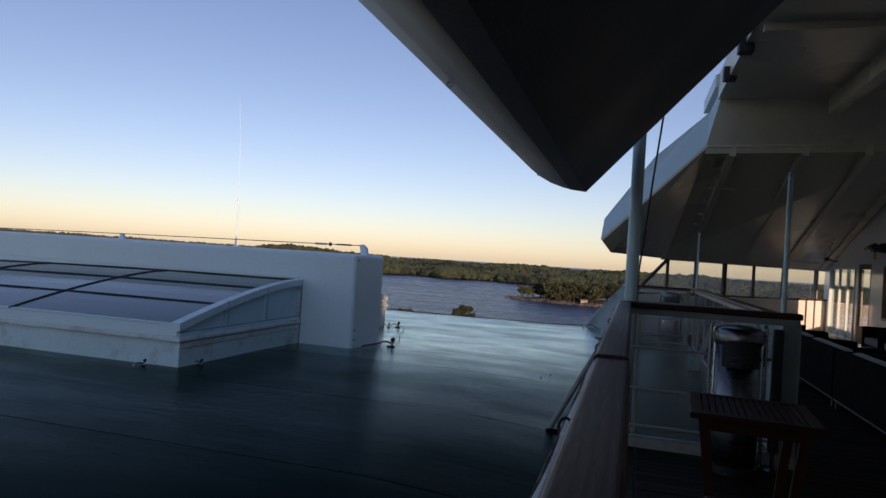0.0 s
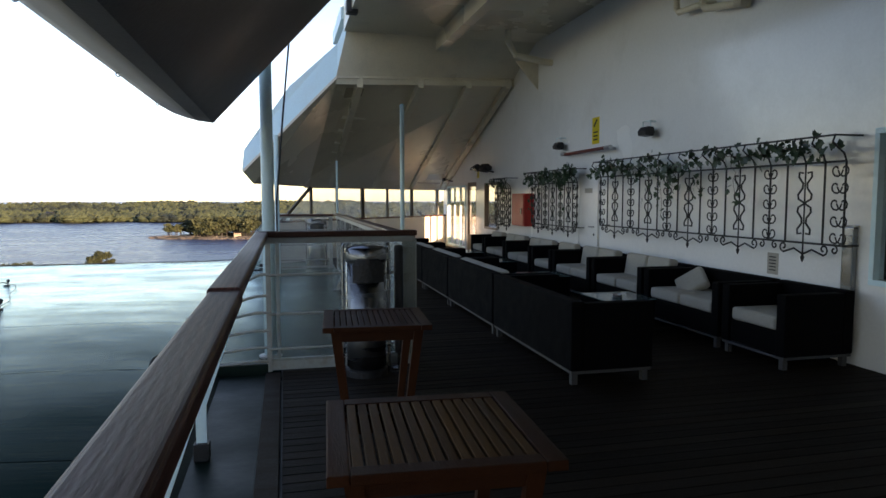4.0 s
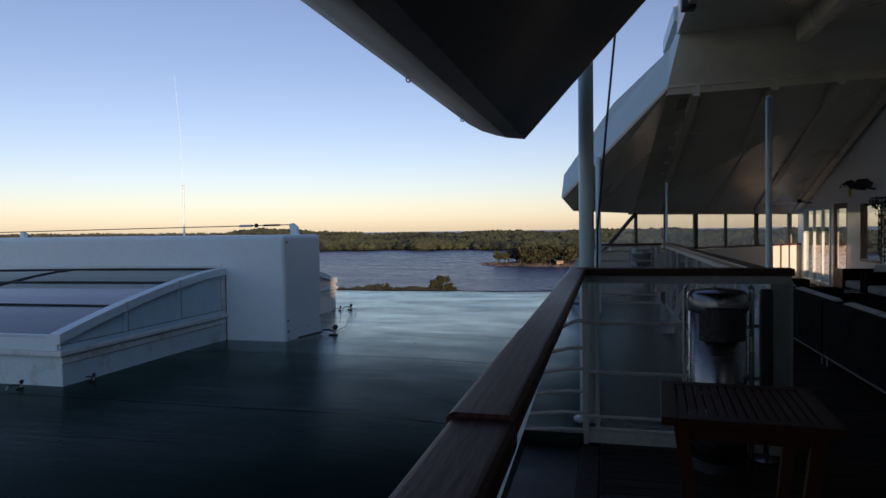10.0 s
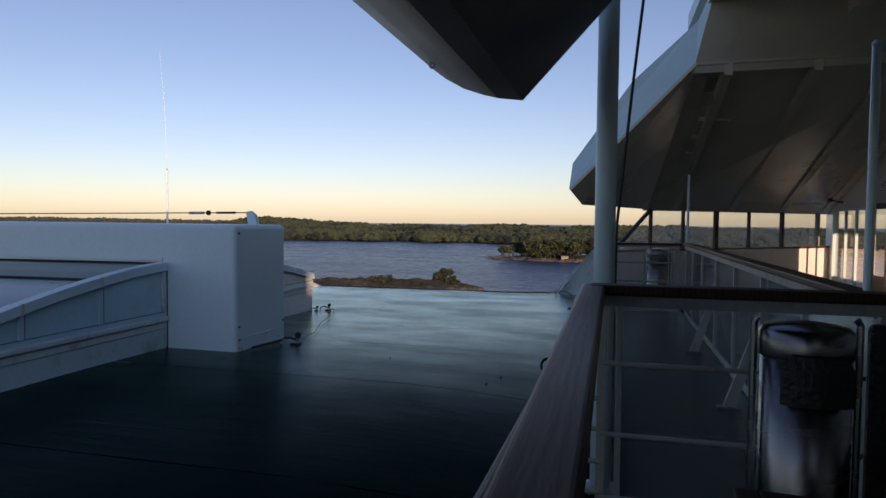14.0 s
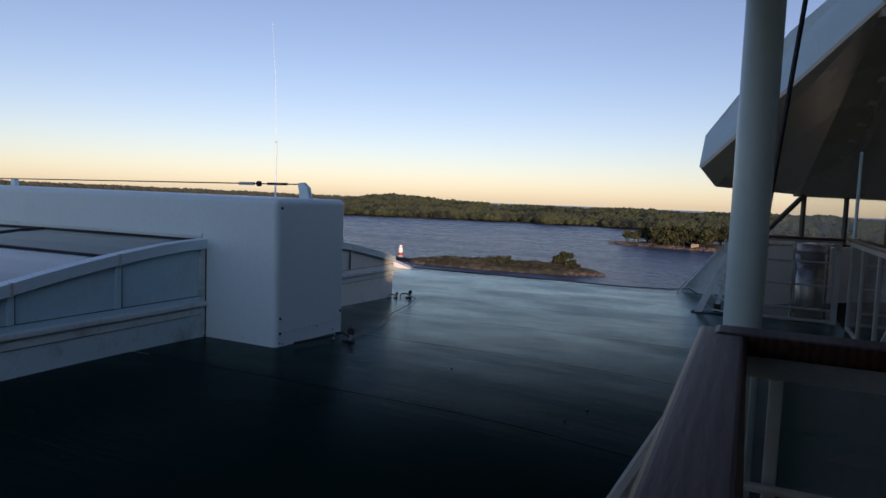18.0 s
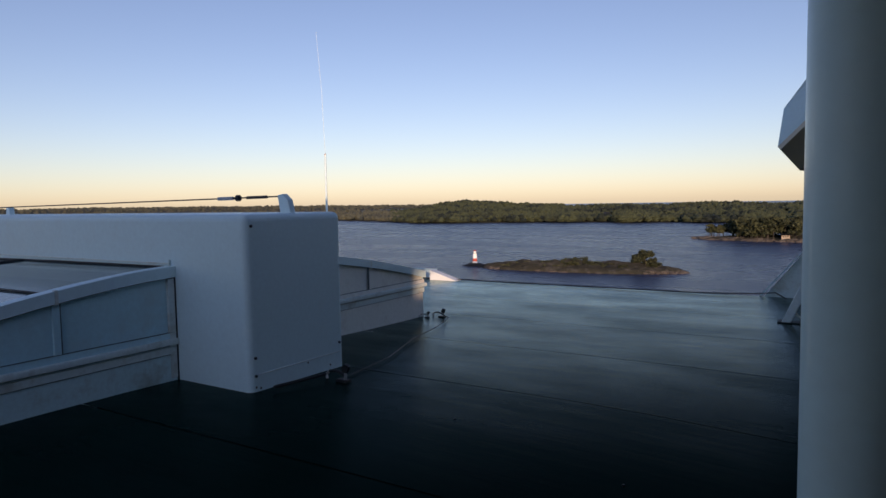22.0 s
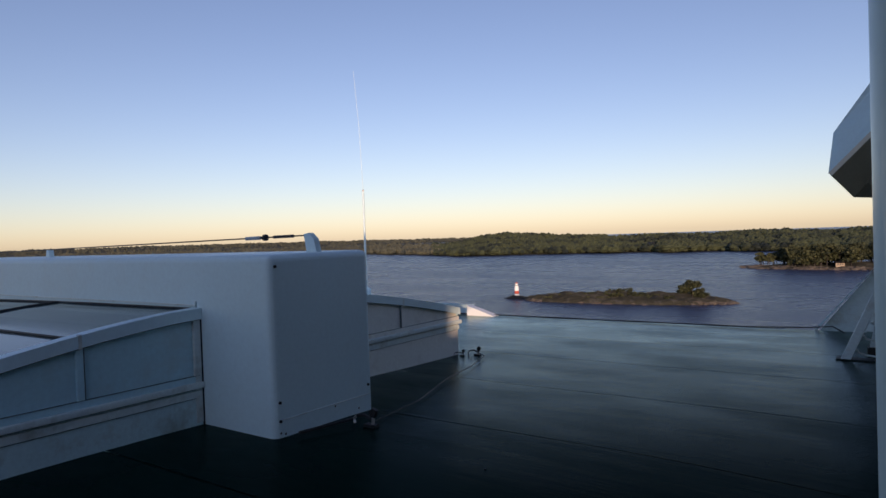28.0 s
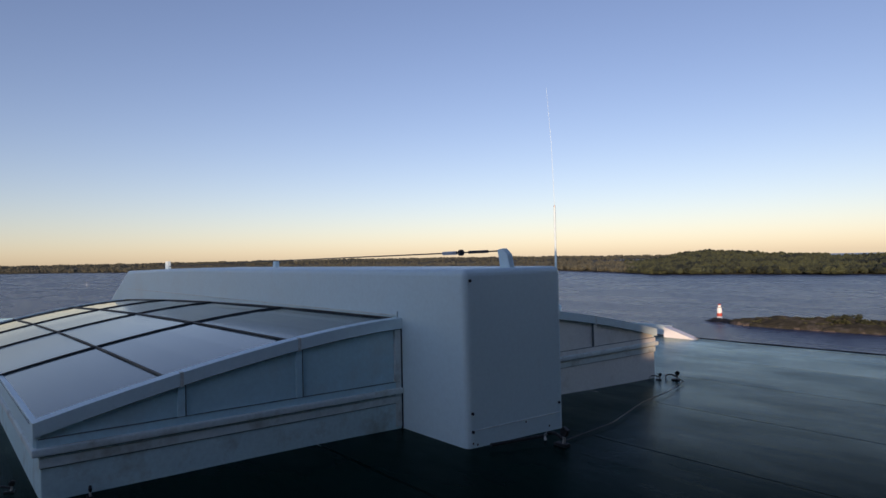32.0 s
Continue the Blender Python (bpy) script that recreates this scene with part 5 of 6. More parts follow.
def ash_bin(at, label):
    """Round stainless litter bin with a hooded opening, hung in a pipe frame, and a slim ashtray tube beside it."""
    b = thing("litter_bin", label, "bin", at)
    part("body", lathe([(0.17, 0.06), (0.185, 0.08), (0.185, 0.95)], 0, 0, sides=36), M_STEEL, b, smooth=True)
    part("lid", lathe([(0.19, 0.95), (0.195, 0.96), (0.195, 1.05), (0.17, 1.07), (0.06, 1.085)], 0, 0, sides=36), M_STEEL, b, smooth=True)
    bm = bmesh.new()
    rows = []
    for z, r, w in ((0.79, 0.183, 0.66), (0.79, 0.232, 0.66), (0.93, 0.232, 0.66), (0.975, 0.215, 0.52), (0.985, 0.183, 0.50)):
        rows.append([bm.verts.new((r * math.sin(a), -r * math.cos(a), z)) for a in (w * (k / 5 - 1) for k in range(11))])
    for a, c in zip(rows, rows[1:]):
        for k in range(10):
            bm.faces.new((a[k], a[k + 1], c[k + 1], c[k]))
    for k in (0, 10):
        bm.faces.new([row[k] for row in rows])
    bmesh.ops.recalc_face_normals(bm, faces=bm.faces[:])
    part("hood", bm, M_BLACK, b, "black hooded opening")
    for s in (-1, 1):
        part("frame_bar", tube([(s * 0.215, 0, 0.0), (s * 0.215, 0, 1.08), (s * 0.2, 0, 1.10)], 0.016, sides=8), M_STEEL, b)
    part("foot_ring", lathe([(0.2, 0.0), (0.2, 0.05), (0.18, 0.06)], 0, 0, sides=30), M_BLACK, b)
    return b


ash_bin((0.86, 6.18, 0.0), "round stainless litter bin with a dark opening beside the fence").scale = (0.93, 0.93, 1.045)
b = thing("ashtray_tube", "slim dark steel ashtray tube fixed beside the bin", "ashtray", (1.165, 6.28, 0.0))
part("tube", lathe([(0.038, 0.15), (0.042, 0.16), (0.042, 1.1), (0.03, 1.12)], 0, 0, sides=16), M_BLACK, b)
part("stem", lathe([(0.07, 0.0), (0.07, 0.02), (0.015, 0.03), (0.015, 0.15)], 0, 0, sides=16), M_STEEL, b)
ash_bin((0.86, 15.32, 0.0), "stainless litter bin beyond the forward fence")

# ================= teak tables =================


def teak_table(at, rz, label, S=0.375, top=None):
    t = thing("teak_table", label, "table", at, rz, "slatted teak tables")
    H = 0.72
    for sx, sy in ((-1, 0), (1, 0)):
        part("frame_rail", box(min(sx * S, sx * (S - 0.07)), max(sx * S, sx * (S - 0.07)), -S, S, H - 0.035, H, 0.005), M_TEAK_TOP, t)
    for sy in (-1, 1):
        part("frame_rail", box(-S + 0.072, S - 0.072, min(sy * S, sy * (S - 0.07)), max(sy * S, sy * (S - 0.07)), H - 0.035, H, 0.005), M_TEAK_TOP, t)
    n = 14
    w = (2 * S - 0.15) / n
    slat = part("slat", box(-w * 0.39, w * 0.39, -S + 0.071, S - 0.071, -0.022, -0.002, 0.003), top or M_TEAK_SLAT, t)
    slat.matrix_basis = pose(-S + 0.075 + w / 2, 0, H)
    for k in range(1, n):
        shared("slat", slat.data, t, pose(-S + 0.075 + w * (k + 0.5), 0, H))
    for sy in (-1, 1):
        part("apron", box(-S + 0.06, S - 0.06, sy * (S - 0.09) - 0.012, sy * (S - 0.09) + 0.012, H - 0.11, H - 0.037), M_TEAK_TOP, t)
    for sx in (-1, 1):
        part("apron", box(sx * (S - 0.09) - 0.012, sx * (S - 0.09) + 0.012, -S + 0.10, S - 0.10, H - 0.11, H - 0.037), M_TEAK_TOP, t)
        for sy in (-1, 1):
            bm = bmesh.new()
            x0, y0 = sx * (S - 0.16), sy * (S - 0.12)
            x1, y1 = sx * (S - 0.08), sy * (S - 0.08)
            lo = [(x0 + a, y0 + c, 0) for a, c in ((-0.022, -0.022), (0.022, -0.022), (0.022, 0.022), (-0.022, 0.022))]
            hi = [(x1 + a, y1 + c, H - 0.037) for a, c in ((-0.03, -0.022), (0.03, -0.022), (0.03, 0.022), (-0.03, 0.022))]
            v = [bm.verts.new(p) for p in lo + hi]
            for f in ((3, 2, 1, 0), (4, 5, 6, 7), (0, 1, 5, 4), (1, 2, 6, 5), (2, 3, 7, 6), (3, 0, 4, 7)):
                bm.faces.new([v[i] for i in f])
            part("leg", bm, M_TEAK_TOP, t)
    return t


TABLE_SPOTS = [(0.685, 2.77), (0.775, 4.98)]
teak_table((*TABLE_SPOTS[0], 0), -3.5, "square slatted teak table, weathered honey brown")
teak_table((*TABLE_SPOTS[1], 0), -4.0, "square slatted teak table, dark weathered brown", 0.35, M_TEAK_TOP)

# ================= wicker seating =================


def sofa(at, rz, length, label, pillow=False, cushions=True, back_z=0.56, group="wicker sofas"):
    """Low boxy wicker sofa: facing -x before turning; back along +x, origin at the floor centre."""
    D, H, L = 0.74, 0.70, length
    s = thing("wicker_sofa", label, "sofa", at, rz, group)
    part("base", box(-D / 2 + 0.02, D / 2 - 0.10, -L / 2 + 0.12, L / 2 - 0.12, 0.13, 0.34, 0.01), M_WICKER, s)
    part("backrest", box(D / 2 - 0.11, D / 2, -L / 2, L / 2, 0.12, H, 0.014), M_WICKER, s)
    for k in (-1, 1):
        part("armrest", box(-D / 2, D / 2 - 0.112, *sorted((k * L / 2, k * (L / 2 - 0.11))), 0.12, H - 0.02, 0.014), M_WICKER, s)
    part("plinth", box(-D / 2 + 0.01, D / 2 - 0.01, -L / 2 + 0.01, L / 2 - 0.01, 0.095, 0.119), M_PLINTH, s)
    for a in (-1, 1):
        for b in (-1, 1):
            part("foot", box(a * (D / 2 - 0.05) - 0.025, a * (D / 2 - 0.05) + 0.025, b * (L / 2 - 0.06) - 0.025, b * (L / 2 - 0.06) + 0.025, 0, 0.096), M_PLINTH, s)
    n = 1 if L < 1.1 else 2
    w = (L - 0.24) / n
    for k in range(n):
        y = -L / 2 + 0.12 + w * (k + 0.5)
        bm = box(-D / 2 + 0.01, D / 2 - 0.12, y - w / 2 + 0.008, y + w / 2 - 0.008, 0.342, 0.47, 0.04, segments=3)
        part("seat_cushion", bm, M_CUSHION, s)
        if cushions:
            bm = box(-0.075, 0.065, -w / 2 + 0.012, w / 2 - 0.012, -0.20, 0.2, 0.05, segments=3)
            part("back_cushion", bm, M_CUSHION, s).matrix_basis = pose(D / 2 - 0.215, y, back_z, 0, 9, 0)
    if pillow:
        bm = box(-0.055, 0.055, -0.18, 0.18, -0.18, 0.18, 0.05, segments=3)
        part("pillow", bm, M_CUSHION, s).matrix_basis = pose(D / 2 - 0.34, L / 2 - 0.40, 0.535, 40, 44, 12)
    return s


# row along the wall, facing the rail
y = 5.36
for k, (length, pillow, bc) in enumerate(((0.86, False, False), (1.42, True, False), (1.36, False, True), (1.36, False, True), (0.9, False, True), (1.36, False, True), (1.36, False, True), (1.0, False, True))):
    sofa((4.82, y + length / 2, 0), 0, length, ("black wicker sofa with cream cushions against the wall" if length > 1 else "black wicker armchair with cream cushions against the wall") + (", pillow askew" if pillow else ""), pillow, bc)
    y += length + 0.06
# row with its back to the rail, facing the wall
y = 5.38
for k, length in enumerate((2.05, 2.05, 1.75, 1.4, 1.4)):
    sofa((2.80, y + length / 2, 0), 180, length, "long black wicker sofa with its plain back to the rail" if length > 1.5 else "black wicker sofa with its plain back to the rail", False, k > 0, 0.505)
    y += length + 0.05


def low_table(at, label):
    t = thing("coffee_table", label, "table", at, 0, "low glass tables")
    part("body", box(-0.3, 0.3, -0.3, 0.3, 0.08, 0.42, 0.012), M_WICKER, t)
    part("glass_top", box(-0.31, 0.31, -0.31, 0.31, 0.423, 0.433, 0.003), M_ROOFGLASS, t)
    for a in (-1, 1):
        for b in (-1, 1):
            part("foot", box(a * 0.25 - 0.025, a * 0.25 + 0.025, b * 0.25 - 0.025, b * 0.25 + 0.025, 0, 0.08), M_ALU, t)


for y in (7.2, 9.4, 11.6, 13.6):
    low_table((3.82, y, 0), "low black wicker coffee table with a reflecting glass top")
tray = thing("ashtray", "small glass ashtray on the coffee table", "ashtray", (3.78, 7.12, 0.433))
part("bowl", lathe([(0.045, 0.0), (0.06, 0.03), (0.052, 0.032), (0.04, 0.012)], 0, 0, sides=16), M_ALU, tray)

# ================= things on the wall =================
WX = WALL_X


def curl(cy, cz, r, start, turns, flip=1, steps=12):
    """Points of a scroll in the wall plane, from the rim in to the eye."""
    pts = []
    for k in range(steps + 1):
        u = k / steps
        a = start + flip * turns * 2 * math.pi * u
        q = r * (1 - 0.72 * u)
        pts.append((cy + q * math.cos(a), cz + q * math.sin(a)))
    return pts


def iron_bar(pts, x, r=0.008, sides=5):
    return tube([(x, y, z) for y, z in pts], r, sides=sides)


def grille(y0, y1, z0, z1, bays, label):
    """Wrought-iron window basket: bowed tops, upright bars, scroll bays, a scrolled foot with drops."""
    g = thing("iron_grille", label, "grille", group="wrought iron grilles")
    x = WX - 0.17
    L = y1 - y0
    for z in (z0, z1 - 0.23):
        part("cross_bar", iron_bar([(y0, z), (y1, z)], x, 0.011), M_IRON, g)
    part("top_bar", tube([(WX - 0.30, y0, z1), (WX - 0.30, y1, z1)], 0.010, sides=5), M_IRON, g)
    n = bays * 4
    for k in range(n + 1):
        y = y0 + L * k / n
        z = z1 - 0.23
        bow = [(x, y, z), (x - 0.03, y, z + 0.07), (x - 0.10, y, z + 0.12), (x - 0.16, y, z + 0.17), (x - 0.13, y, z + 0.235), (WX - 0.30 + 0.03, y, z1)]
        part("bow", tube(bow, 0.009, sides=5), M_IRON, g)
        if k % 4 in (0, 1, 3):
            part("upright", iron_bar([(y, z0), (y, z1 - 0.23)], x, 0.0105), M_IRON, g)
    for s in (0, 1):
        for z in (z0, z1):
            part("wall_tie", tube([(x if z == z0 else WX - 0.30, y0 + s * L, z), (WX, y0 + s * L, z)], 0.009, sides=5), M_IRON, g)
    zc = (z0 + z1 - 0.23) / 2
    hh = (z1 - 0.23 - z0) / 2
    bw = L / bays
    for b in range(bays):
        yc = y0 + bw * (b + 0.5)
        # lyre ornament on the middle bar
        part("upright", iron_bar([(yc, z0 - 0.05), (yc, z1 - 0.23)], x, 0.008), M_IRON, g)
        for s in (-1, 1):
            w = min(0.085, bw * 0.16)
            for v in (-1, 1):
                lyre = [(yc + s * w * q, zc + v * hh * p) for q, p in ((0.15, 0.02), (0.9, 0.10), (1.0, 0.22), (0.35, 0.38), (0.3, 0.5), (0.95, 0.66), (0.9, 0.78), (0.35, 0.76))]
                part("lyre", iron_bar(lyre, x, 0.010), M_IRON, g)
        # scroll column on the bay edge
        for ye in ([y0 + 0.06] if b == 0 else [y0 + bw * b]) + ([y1 - 0.06] if b == bays - 1 else []):
            m = 5
            for k in range(m):
                zk = z0 + (k + 0.5) * 2 * hh / m
                for s in (-1, 1):
                    part("scroll", iron_bar(curl(ye + s * 0.045, zk, hh / m * 0.95, math.pi / 2 * (1 + s), 0.9, s, 9), x, 0.009, 4), M_IRON, g)
        # foot: two running scrolls and a drop
        for s in (-1, 1):
            r = min(0.055, bw * 0.11)
            part("foot_scroll", iron_bar([(yc, z0 - 0.11), (yc + s * bw * 0.12, z0 - 0.06)] + curl(yc + s * bw * 0.27, z0 - 0.05, r, -math.pi / 2, 1.0, s, 9), x, 0.010, 4), M_IRON, g)
            part("foot_scroll", iron_bar(curl(yc + s * bw * 0.40, z0 - 0.045, r * 0.8, math.pi / 2, 1.0, -s, 8), x, 0.010, 4), M_IRON, g)
        part("drop", lathe([(0.004, z0 - 0.19), (0.014, z0 - 0.165), (0.02, z0 - 0.14), (0.008, z0 - 0.115), (0.008, z0 - 0.05)], x, yc, sides=7), M_IRON, g)
    return g


grille(5.44, 10.15, 1.10, 2.10, 5, "long black wrought-iron grille with scrolls, ivy trailing over it")
grille(11.02, 13.15, 1.02, 2.04, 3, "short black wrought-iron grille with scrolls, ivy trailing over it")
grille(14.45, 15.55, 0.98, 1.98, 2, "narrow black wrought-iron grille with scrolls, ivy trailing over it")


def ivy(y0, y1, z, seed, density, label):
    """Artificial ivy: trailing stems with many pointed leaves."""
    rng = random.Random(seed)
    v = thing("ivy_garland", label, "ivy", group="ivy garlands")
    stem_bm = bmesh.new()
    verts, faces = [], []
    def leaf(c, s):
        u = Vector((rng.gauss(0, 0.35), rng.gauss(0, 1), rng.gauss(0, 1))).normalized()
        n = Vector((-1, rng.gauss(0, 0.5), rng.gauss(0, 0.5))).normalized()
        w = n.cross(u).normalized()
        k = len(verts)
        outline = ((-0.5, 0), (-0.35, 0.5), (-0.05, 0.32), (0.2, 0.42), (0.75, 0), (0.2, -0.42), (-0.05, -0.32), (-0.35, -0.5))
        verts.extend([c + u * s * a + w * s * b + n * s * 0.12 * abs(b) for a, b in outline])
        faces.extend([(k, k + 1, k + 2), (k, k + 2, k + 3, k + 4), (k, k + 4, k + 5, k + 6), (k, k + 6, k + 7)])
    y = y0
    pts = []
    while y <= y1:
        p = Vector((WX - 0.27 + rng.uniform(-0.06, 0.05), y, z - 0.07 + 0.05 * math.sin(y * 5 + seed) + rng.uniform(-0.05, 0.05)))
        pts.append(p)
        clump = 0.5 + 2.6 * max(0, noise.noise(Vector((y * 2.3, seed, 0))) * 1.6)
        for _ in range(int(density * clump)):
            leaf(p + Vector((rng.gauss(0, 0.05), rng.gauss(0, 0.07), rng.gauss(-0.03, 0.06))), rng.uniform(0.045, 0.085))
        y += 0.11
    tube(pts, 0.004, stem_bm, sides=4)
    for _ in range(int((y1 - y0) * 1.6)):
        ys = rng.uniform(y0, y1)
        drop = rng.uniform(0.15, 0.75)
        trail = [Vector((WX - 0.21 + rng.uniform(-0.03, 0.03), ys + rng.gauss(0, 0.04), z - 0.1 - drop * k / 6)) for k in range(7)]
        tube(trail, 0.003, stem_bm, sides=4)
        for p in trail[1:]:
            for _ in range(rng.randint(1, 3)):
                leaf(p + Vector((rng.gauss(0, 0.03), rng.gauss(0, 0.05), rng.gauss(0, 0.04))), rng.uniform(0.04, 0.075))
    part("stem", stem_bm, M_BROWN, v)
    me = bpy.data.meshes.new("leaves")
    me.from_pydata(verts, [], faces)
    me.materials.append(M_LEAF)
    lv = new("leaves", me)
    lv.parent = v


ivy(5.6, 10.25, 2.07, 3, 12, "dark green artificial ivy trailing along the long grille")
ivy(11.0, 13.3, 2.04, 4, 17, "dark green artificial ivy thick on the short grille")
ivy(14.5, 15.6, 1.97, 5, 12, "dark green artificial ivy on the narrow grille")


def speaker(y, z, rz, label):
    s = thing("loudspeaker", label, "loudspeaker", (WX - 0.14, y, z), rz, "wall loudspeakers")
    prof = [(-0.075, -0.06), (0.05, -0.075), (0.07, -0.02), (0.05, 0.055), (-0.04, 0.06), (-0.085, 0.0)]
    part("body", prism(prof, -0.105, 0.105, "y", bevel=0.012), M_BLACK, s)
    part("grille", prism([(-0.08, -0.055), (-0.09, 0.0), (-0.082, 0.0), (-0.073, -0.055)], -0.09, 0.09, "y"), M_IRON, s)
    part("bracket", tube([(0.0, -0.1, 0.06), (0.0, -0.1, 0.14), (0.0, 0.1, 0.14), (0.0, 0.1, 0.06)], 0.009, sides=6), M_WHITE_WORN, s)
    part("wall_arm", tube([(0.0, 0, 0.14), (0.14, 0, 0.14)], 0.012, sides=6), M_WHITE_WORN, s)


speaker(8.87, 2.47, 0, "black wall loudspeaker on a bracket")
speaker(11.9, 2.50, 0, "black wall loudspeaker on a bracket")


def floodlight(y, z, rz, label):
    f = thing("floodlight", label, "lamp", (WX, y, z), rz, "wall floodlights")
    part("arm", tube([(0, 0, 0), (-0.18, 0, 0.02), (-0.26, 0, 0.05)], 0.018, sides=8), M_BLACK, f)
    part("housing", prism([(-0.30, 0.0), (-0.18, 0.04), (-0.16, 0.12), (-0.30, 0.20), (-0.40, 0.12)], -0.12, 0.12, "y", bevel=0.012), M_BLACK, f)
    part("visor", tube([(-0.40, -0.1, 0.12), (-0.44, -0.1, 0.05), (-0.44, 0.1, 0.05), (-0.40, 0.1, 0.12)], 0.01, sides=5), M_BLACK, f)


floodlight(16.7, 2.2, 0, "black floodlight on a wall arm")
floodlight(20.3, 2.05, 0, "black floodlight near the forward doors")
floodlight(16.2, 2.18, 25, "black floodlight turned aside on a wall arm")

heater = thing("heater_tube", "slim red infrared heater tube on the wall", "heater")
part("tube", tube([(WX - 0.13, 10.1, 2.33), (WX - 0.13, 11.65, 2.32)], 0.028, sides=10), M_HEATER, heater, "rusty red tube")
for y in (10.02, 11.7):
    part("end_cap", tube([(WX - 0.13, y - 0.08, 2.33), (WX - 0.13, y + 0.08, 2.33)], 0.035, sides=10), M_ALU, heater)
    part("bracket", box(WX - 0.13, WX, y - 0.015, y + 0.015, 2.30, 2.34), M_ALU, heater)


def sign(y, z, h, w, label):
    s = thing("warning_sign", label, "sign", group="yellow signs")
    part("plate", box(WX - 0.008, WX, y - w / 2, y + w / 2, z - h / 2, z + h / 2, 0.002), M_YELLOW, s)
    part("symbol", quad([(WX - 0.0095, y - w * 0.28, z + h * 0.40), (WX - 0.0095, y - w * 0.1, z + h * 0.42), (WX - 0.0095, y + w * 0.30, z + h * 0.20), (WX - 0.0095, y + w * 0.18, z + h * 0.12)], 0.001), M_BLACK, s)
    for k in range(3):
        part("text_bar", box(WX - 0.0098, WX - 0.0082, y - w * 0.3, y + w * 0.3, z - h * (0.06 + 0.14 * k) - 0.012, z - h * (0.06 + 0.14 * k) + 0.012), M_BLACK, s)


sign(10.69, 2.66, 0.44, 0.25, "yellow warning sign with a black symbol and small print")
sign(17.55, 2.25, 0.36, 0.18, "narrow yellow warning sign above the door")

fire = thing("fire_cabinet", "red fire hose cabinet on the wall", "cabinet")
part("body", box(WX - 0.22, WX, 13.45, 14.22, 0.94, 1.63, 0.012), M_RED, fire)
part("door", box(WX - 0.235, WX - 0.222, 13.48, 14.19, 0.97, 1.60, 0.006), M_RED, fire)
part("handle", box(WX - 0.26, WX - 0.236, 13.55, 13.59, 1.2, 1.32, 0.005), M_STEEL, fire)

# white steel door between the grilles
d = thing("door_1", "plain white steel door flush in the wall, closed", "door", kind="structure")
part("leaf", box(WX - 0.03, WX - 0.003, 10.56, 11.22, 0.06, 1.93, 0.008), M_WALL, d)
for a, b, z0, z1 in ((10.50, 10.555, 0, 1.99), (11.225, 11.28, 0, 1.99), (10.555, 11.225, 1.935, 1.99)):
    part("frame", box(WX - 0.045, WX - 0.003, a, b, z0, z1, 0.004), M_WALL, d)
part("handle", tube([(WX - 0.03, 10.64, 1.05), (WX - 0.08, 10.64, 1.05), (WX - 0.08, 10.75, 1.05)], 0.010, sides=6), M_STEEL, d)
part("lock", lathe([(0.02, 0), (0.02, 0.012)], 0, 0, sides=12), M_STEEL, d).matrix_basis = pose(WX - 0.03, 10.64, 0.92, 0, -90, 0)
part("plate", box(WX - 0.034, WX - 0.0305, 10.72, 11.0, 1.62, 1.70), M_CUSHION, d)

# windows and doors in the wall
def wall_window(y0, y1, z0, z1, name, label, mat=M_WHITE, panes=1):
    w = thing(name, label, "window", kind="structure")
    for a, b, c, e in ((y0, y1, z0, z0 + 0.05), (y0, y1, z1 - 0.05, z1), (y0, y0 + 0.05, z0 + 0.05, z1 - 0.05), (y1 - 0.05, y1, z0 + 0.05, z1 - 0.05)):
        part("window_frame", box(WX - 0.02, WX + 0.10, a, b, c, e, 0.004), mat, w)
    step = (y1 - y0 - 0.1) / panes
    for k in range(panes):
        part("pane", box(WX + 0.045, WX + 0.052, y0 + 0.05 + step * k + 0.004, y0 + 0.05 + step * (k + 1) - 0.004, z0 + 0.05, z1 - 0.05), M_GLASS, w).visible_shadow = False
        if k:
            part("mullion", box(WX + 0.02, WX + 0.08, y0 + 0.05 + step * k - 0.025, y0 + 0.05 + step * k + 0.025, z0 + 0.05, z1 - 0.05), mat, w)
    return w


wall_window(2.6, 5.30, 0.76, 2.15, "window_1", "wide window with a white frame, dark inside", panes=2)
wall_window(15.86, 16.93, 0.74, 1.92, "window_2", "window with a dark frame reflecting the sky", M_BROWN)
wall_window(18.80, 20.95, 0.05, 1.90, "window_3", "tall three-part glazed front reflecting the evening sky", M_WHITE, 3)
d = thing("door_2", "brown framed glass door in the wall, closed", "door", kind="structure")
for a, b, z0, z1 in ((0, 0.9, 0.03, 0.5), (0, 0.9, 1.85, 1.97), (0, 0.09, 0.5, 1.85), (0.81, 0.9, 0.5, 1.85)):
    part("door_frame", box(-0.025, 0.025, a, b, z0, z1, 0.005), M_BROWN, d)
part("pane", box(-0.004, 0.004, 0.09, 0.81, 0.5, 1.85), M_GLASS, d).visible_shadow = False
part("handle", tube([(-0.03, 0.76, 1.0), (-0.07, 0.76, 1.0), (-0.07, 0.64, 1.0)], 0.011, sides=6), M_STEEL, d)
d.matrix_basis = pose(WX + 0.03, 17.72, 0, 0, 0, 0)

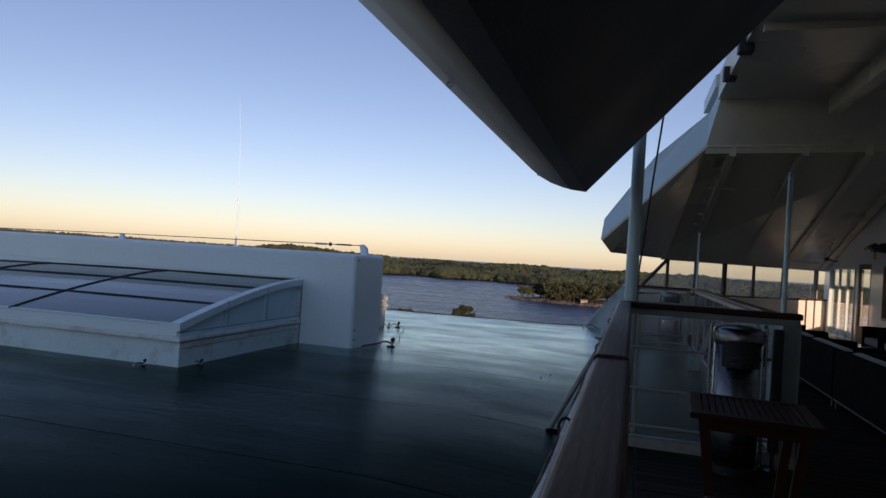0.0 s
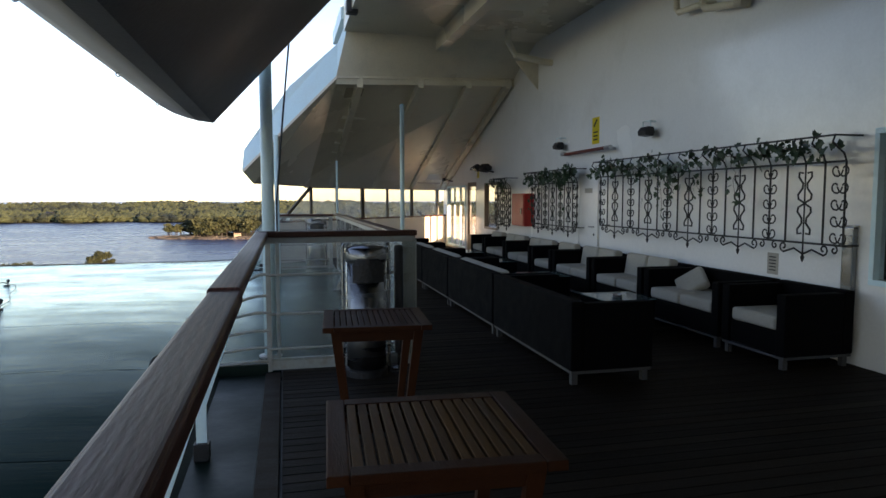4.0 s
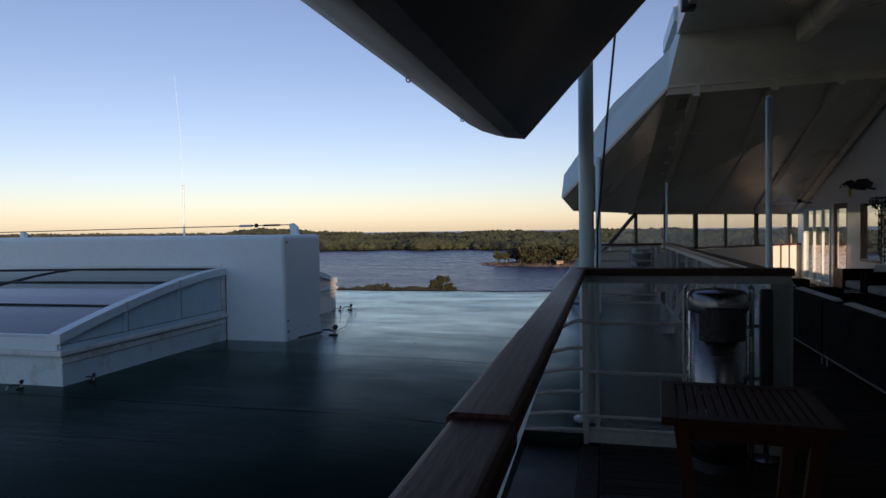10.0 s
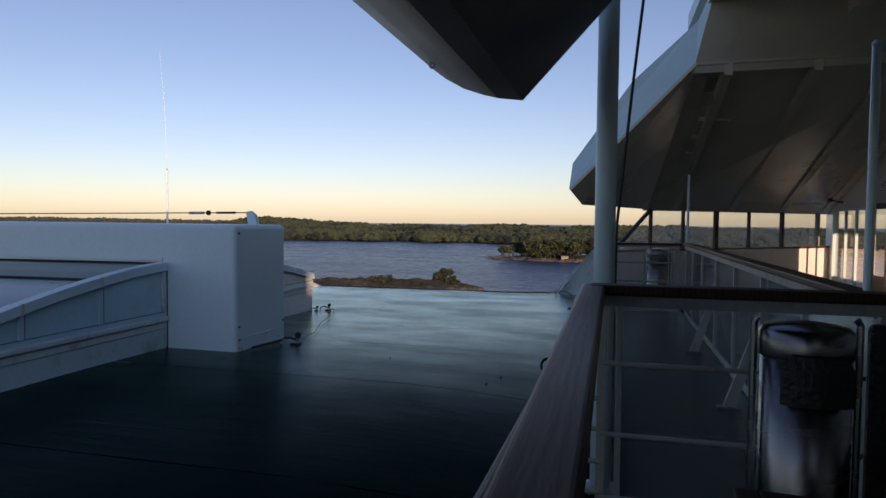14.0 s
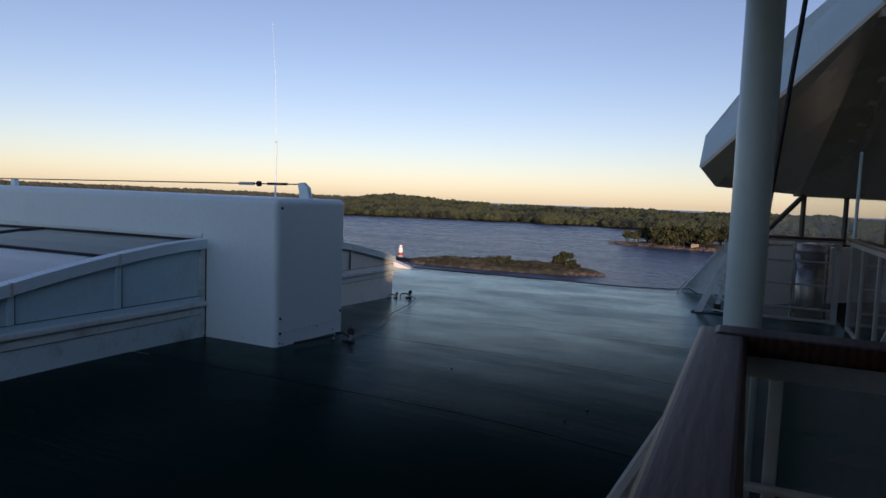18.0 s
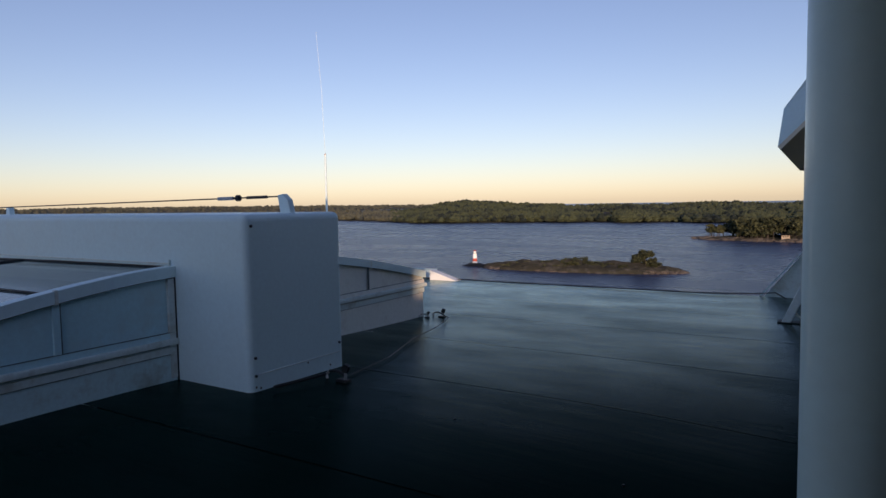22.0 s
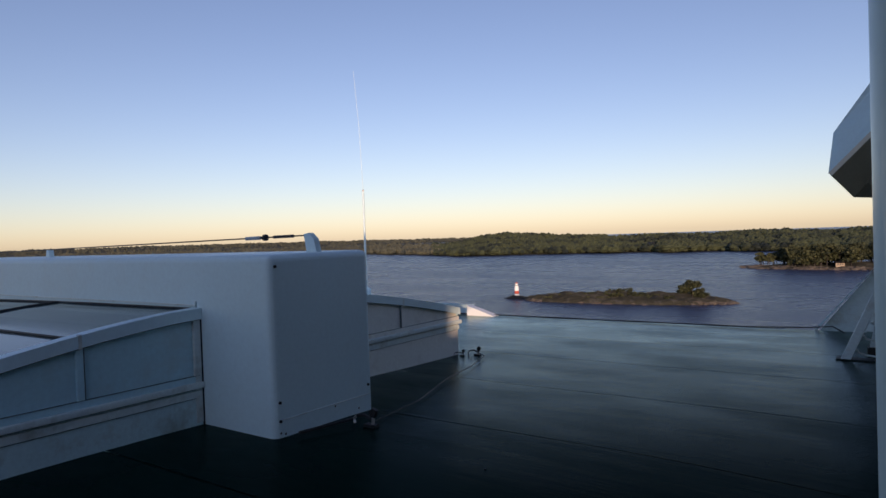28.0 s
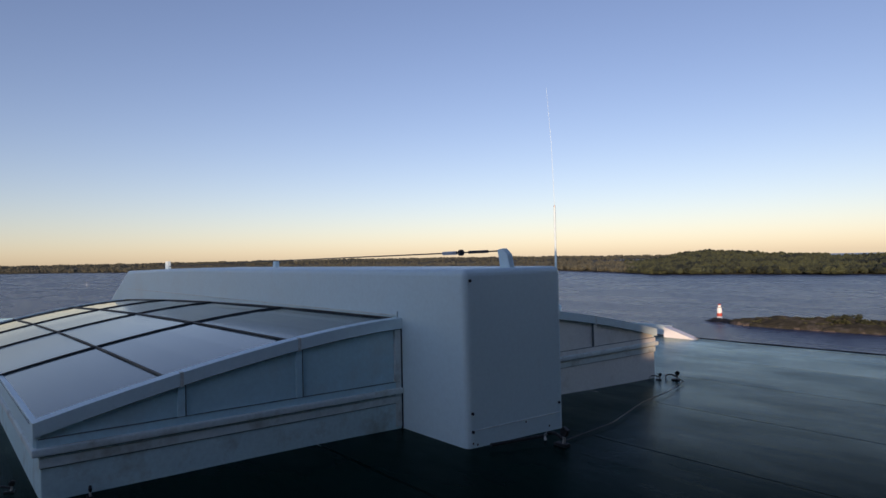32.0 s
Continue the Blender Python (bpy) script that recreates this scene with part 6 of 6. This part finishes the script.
conduit = thing("conduit", "vertical steel conduit cover on the wall", "pipe")
part("cover", box(WX - 0.06, WX, 5.44, 5.56, 0.55, 1.27, 0.01), M_STEEL, conduit)
part("cap", box(WX - 0.065, WX, 5.43, 5.57, 1.272, 1.29, 0.004), M_ALU, conduit)
sw = thing("notice", "small framed notice with unreadable lines on the wall", "notice")
part("sheet", box(WX - 0.006, WX, 6.42, 6.58, 0.72, 0.95, 0.002), M_CUSHION, sw)
for k in range(5):
    part("text_bar", box(WX - 0.0075, WX - 0.0062, 6.45, 6.55, 0.76 + 0.035 * k, 0.772 + 0.035 * k), M_BLACK, sw)

# pipes and bracket under the ceiling
pipes = thing("ceiling_pipes", "cream painted pipes along the wall under the deck above", "pipe")
part("pipe", tube([(WX - 0.02, 7.0, 3.70), (WX - 0.14, 7.0, 3.70), (WX - 0.15, 7.05, 3.70), (WX - 0.15, 7.6, 3.80), (WX - 0.15, 7.65, 3.85), (WX - 0.15, 7.65, 4.73)], 0.045, sides=10), M_CEIL, pipes)
part("pipe", tube([(WX - 0.02, 7.6, 3.86), (WX - 0.13, 7.62, 3.86), (WX - 0.15, 7.7, 3.87), (WX - 0.15, 8.15, 3.9), (WX - 0.15, 8.2, 3.95), (WX - 0.15, 8.2, 4.73)], 0.04, sides=10), M_CEIL, pipes)
part("pipe", tube([(WX - 0.9, 12.6, 4.86), (WX - 0.9, 12.6, 4.5), (WX - 0.75, 12.6, 4.25), (WX - 0.1, 12.6, 4.15), (WX, 12.6, 4.15)], 0.06, sides=10), M_CEIL, pipes)
part("gusset", prism([(WX, 3.75), (WX, 4.3), (WX - 0.5, 4.3)], 13.3, 13.34), M_CEIL, pipes)

# lamps on the edge of the deck above
for x, y, z in ((1.36, 12.0, 4.78), (1.36, 10.4, 4.72)):
    f = thing("edge_floodlight", "small black floodlight hung at the roof edge", "lamp", (x, y, z), 0, "edge floodlights")
    part("housing", box(-0.10, 0.10, -0.1, 0.1, -0.12, 0.10, 0.02), M_BLACK, f)
    part("bracket", tube([(0.0, 0, 0.1), (0.12, 0, 0.16), (0.14, 0.0, 0.2)], 0.015, sides=6), M_BLACK, f)

# small threaded studs left in the deck
for x, y in ((-1.0, 8.93), (-0.92, 9.26), (-2.17, 9.67)):
    st = thing("deck_stud", "small dark steel stud welded to the green deck", "stud", (x, y, deck_z(y, x)), 0, "deck studs")
    part("stud", lathe([(0.008, -0.01), (0.008, 0.004), (0.006, 0.007)], 0, 0, sides=8), M_BLACK, st)

# ================= deck plates and planks =================
rngp = random.Random(71)
seams = [-45.0, -12.0, -8.0, -5.0, -1.8, 0.3, 2.4, 4.45, 6.42, 8.6, 10.5, 12.1, 13.7, 15.2, 16.4, 17.2]
structure("gutter", prism([(-0.455, 0.036), (-0.43, 0.02), (-0.38, -0.008), (-0.004, -0.01), (-0.004, -0.05), (-0.455, -0.05)], -8, 6.36), M_GREEN_DARK, "dark green painted gutter along the rail foot", "gutter")
for a, b in zip(seams, seams[1:]):
    for c, e in ((-22.0, -0.46 if -8 <= a < 6.4 else -0.004),):
        bm = bmesh.new()
        nx, ny = 40, 6
        gridp = []
        for i in range(nx + 1):
            x = c + 0.004 + (e - c - 0.008) * i / nx
            col = []
            for j in range(ny + 1):
                yy = a + 0.006 + (b - a - 0.012) * j / ny
                sag = 0.006 * noise.noise(Vector((x * 0.55, yy * 0.9, 5))) + 0.003 * noise.noise(Vector((x * 1.7, yy * 2.1, 8)))
                col.append(bm.verts.new((x, yy, deck_z(yy, x) + sag)))
            gridp.append(col)
        for i in range(nx):
            for j in range(ny):
                bm.faces.new((gridp[i][j], gridp[i + 1][j], gridp[i + 1][j + 1], gridp[i][j + 1]))
        part("deck_plate", bm, M_GREEN, green_deck, smooth=True)

plank_bm = box(-2.56, 2.56, -0.052, 0.052, -0.03, 0.0, 0.003, segments=1)
plank_me = bpy.data.meshes.new("plank")
plank_bm.to_mesh(plank_me)
plank_bm.free()
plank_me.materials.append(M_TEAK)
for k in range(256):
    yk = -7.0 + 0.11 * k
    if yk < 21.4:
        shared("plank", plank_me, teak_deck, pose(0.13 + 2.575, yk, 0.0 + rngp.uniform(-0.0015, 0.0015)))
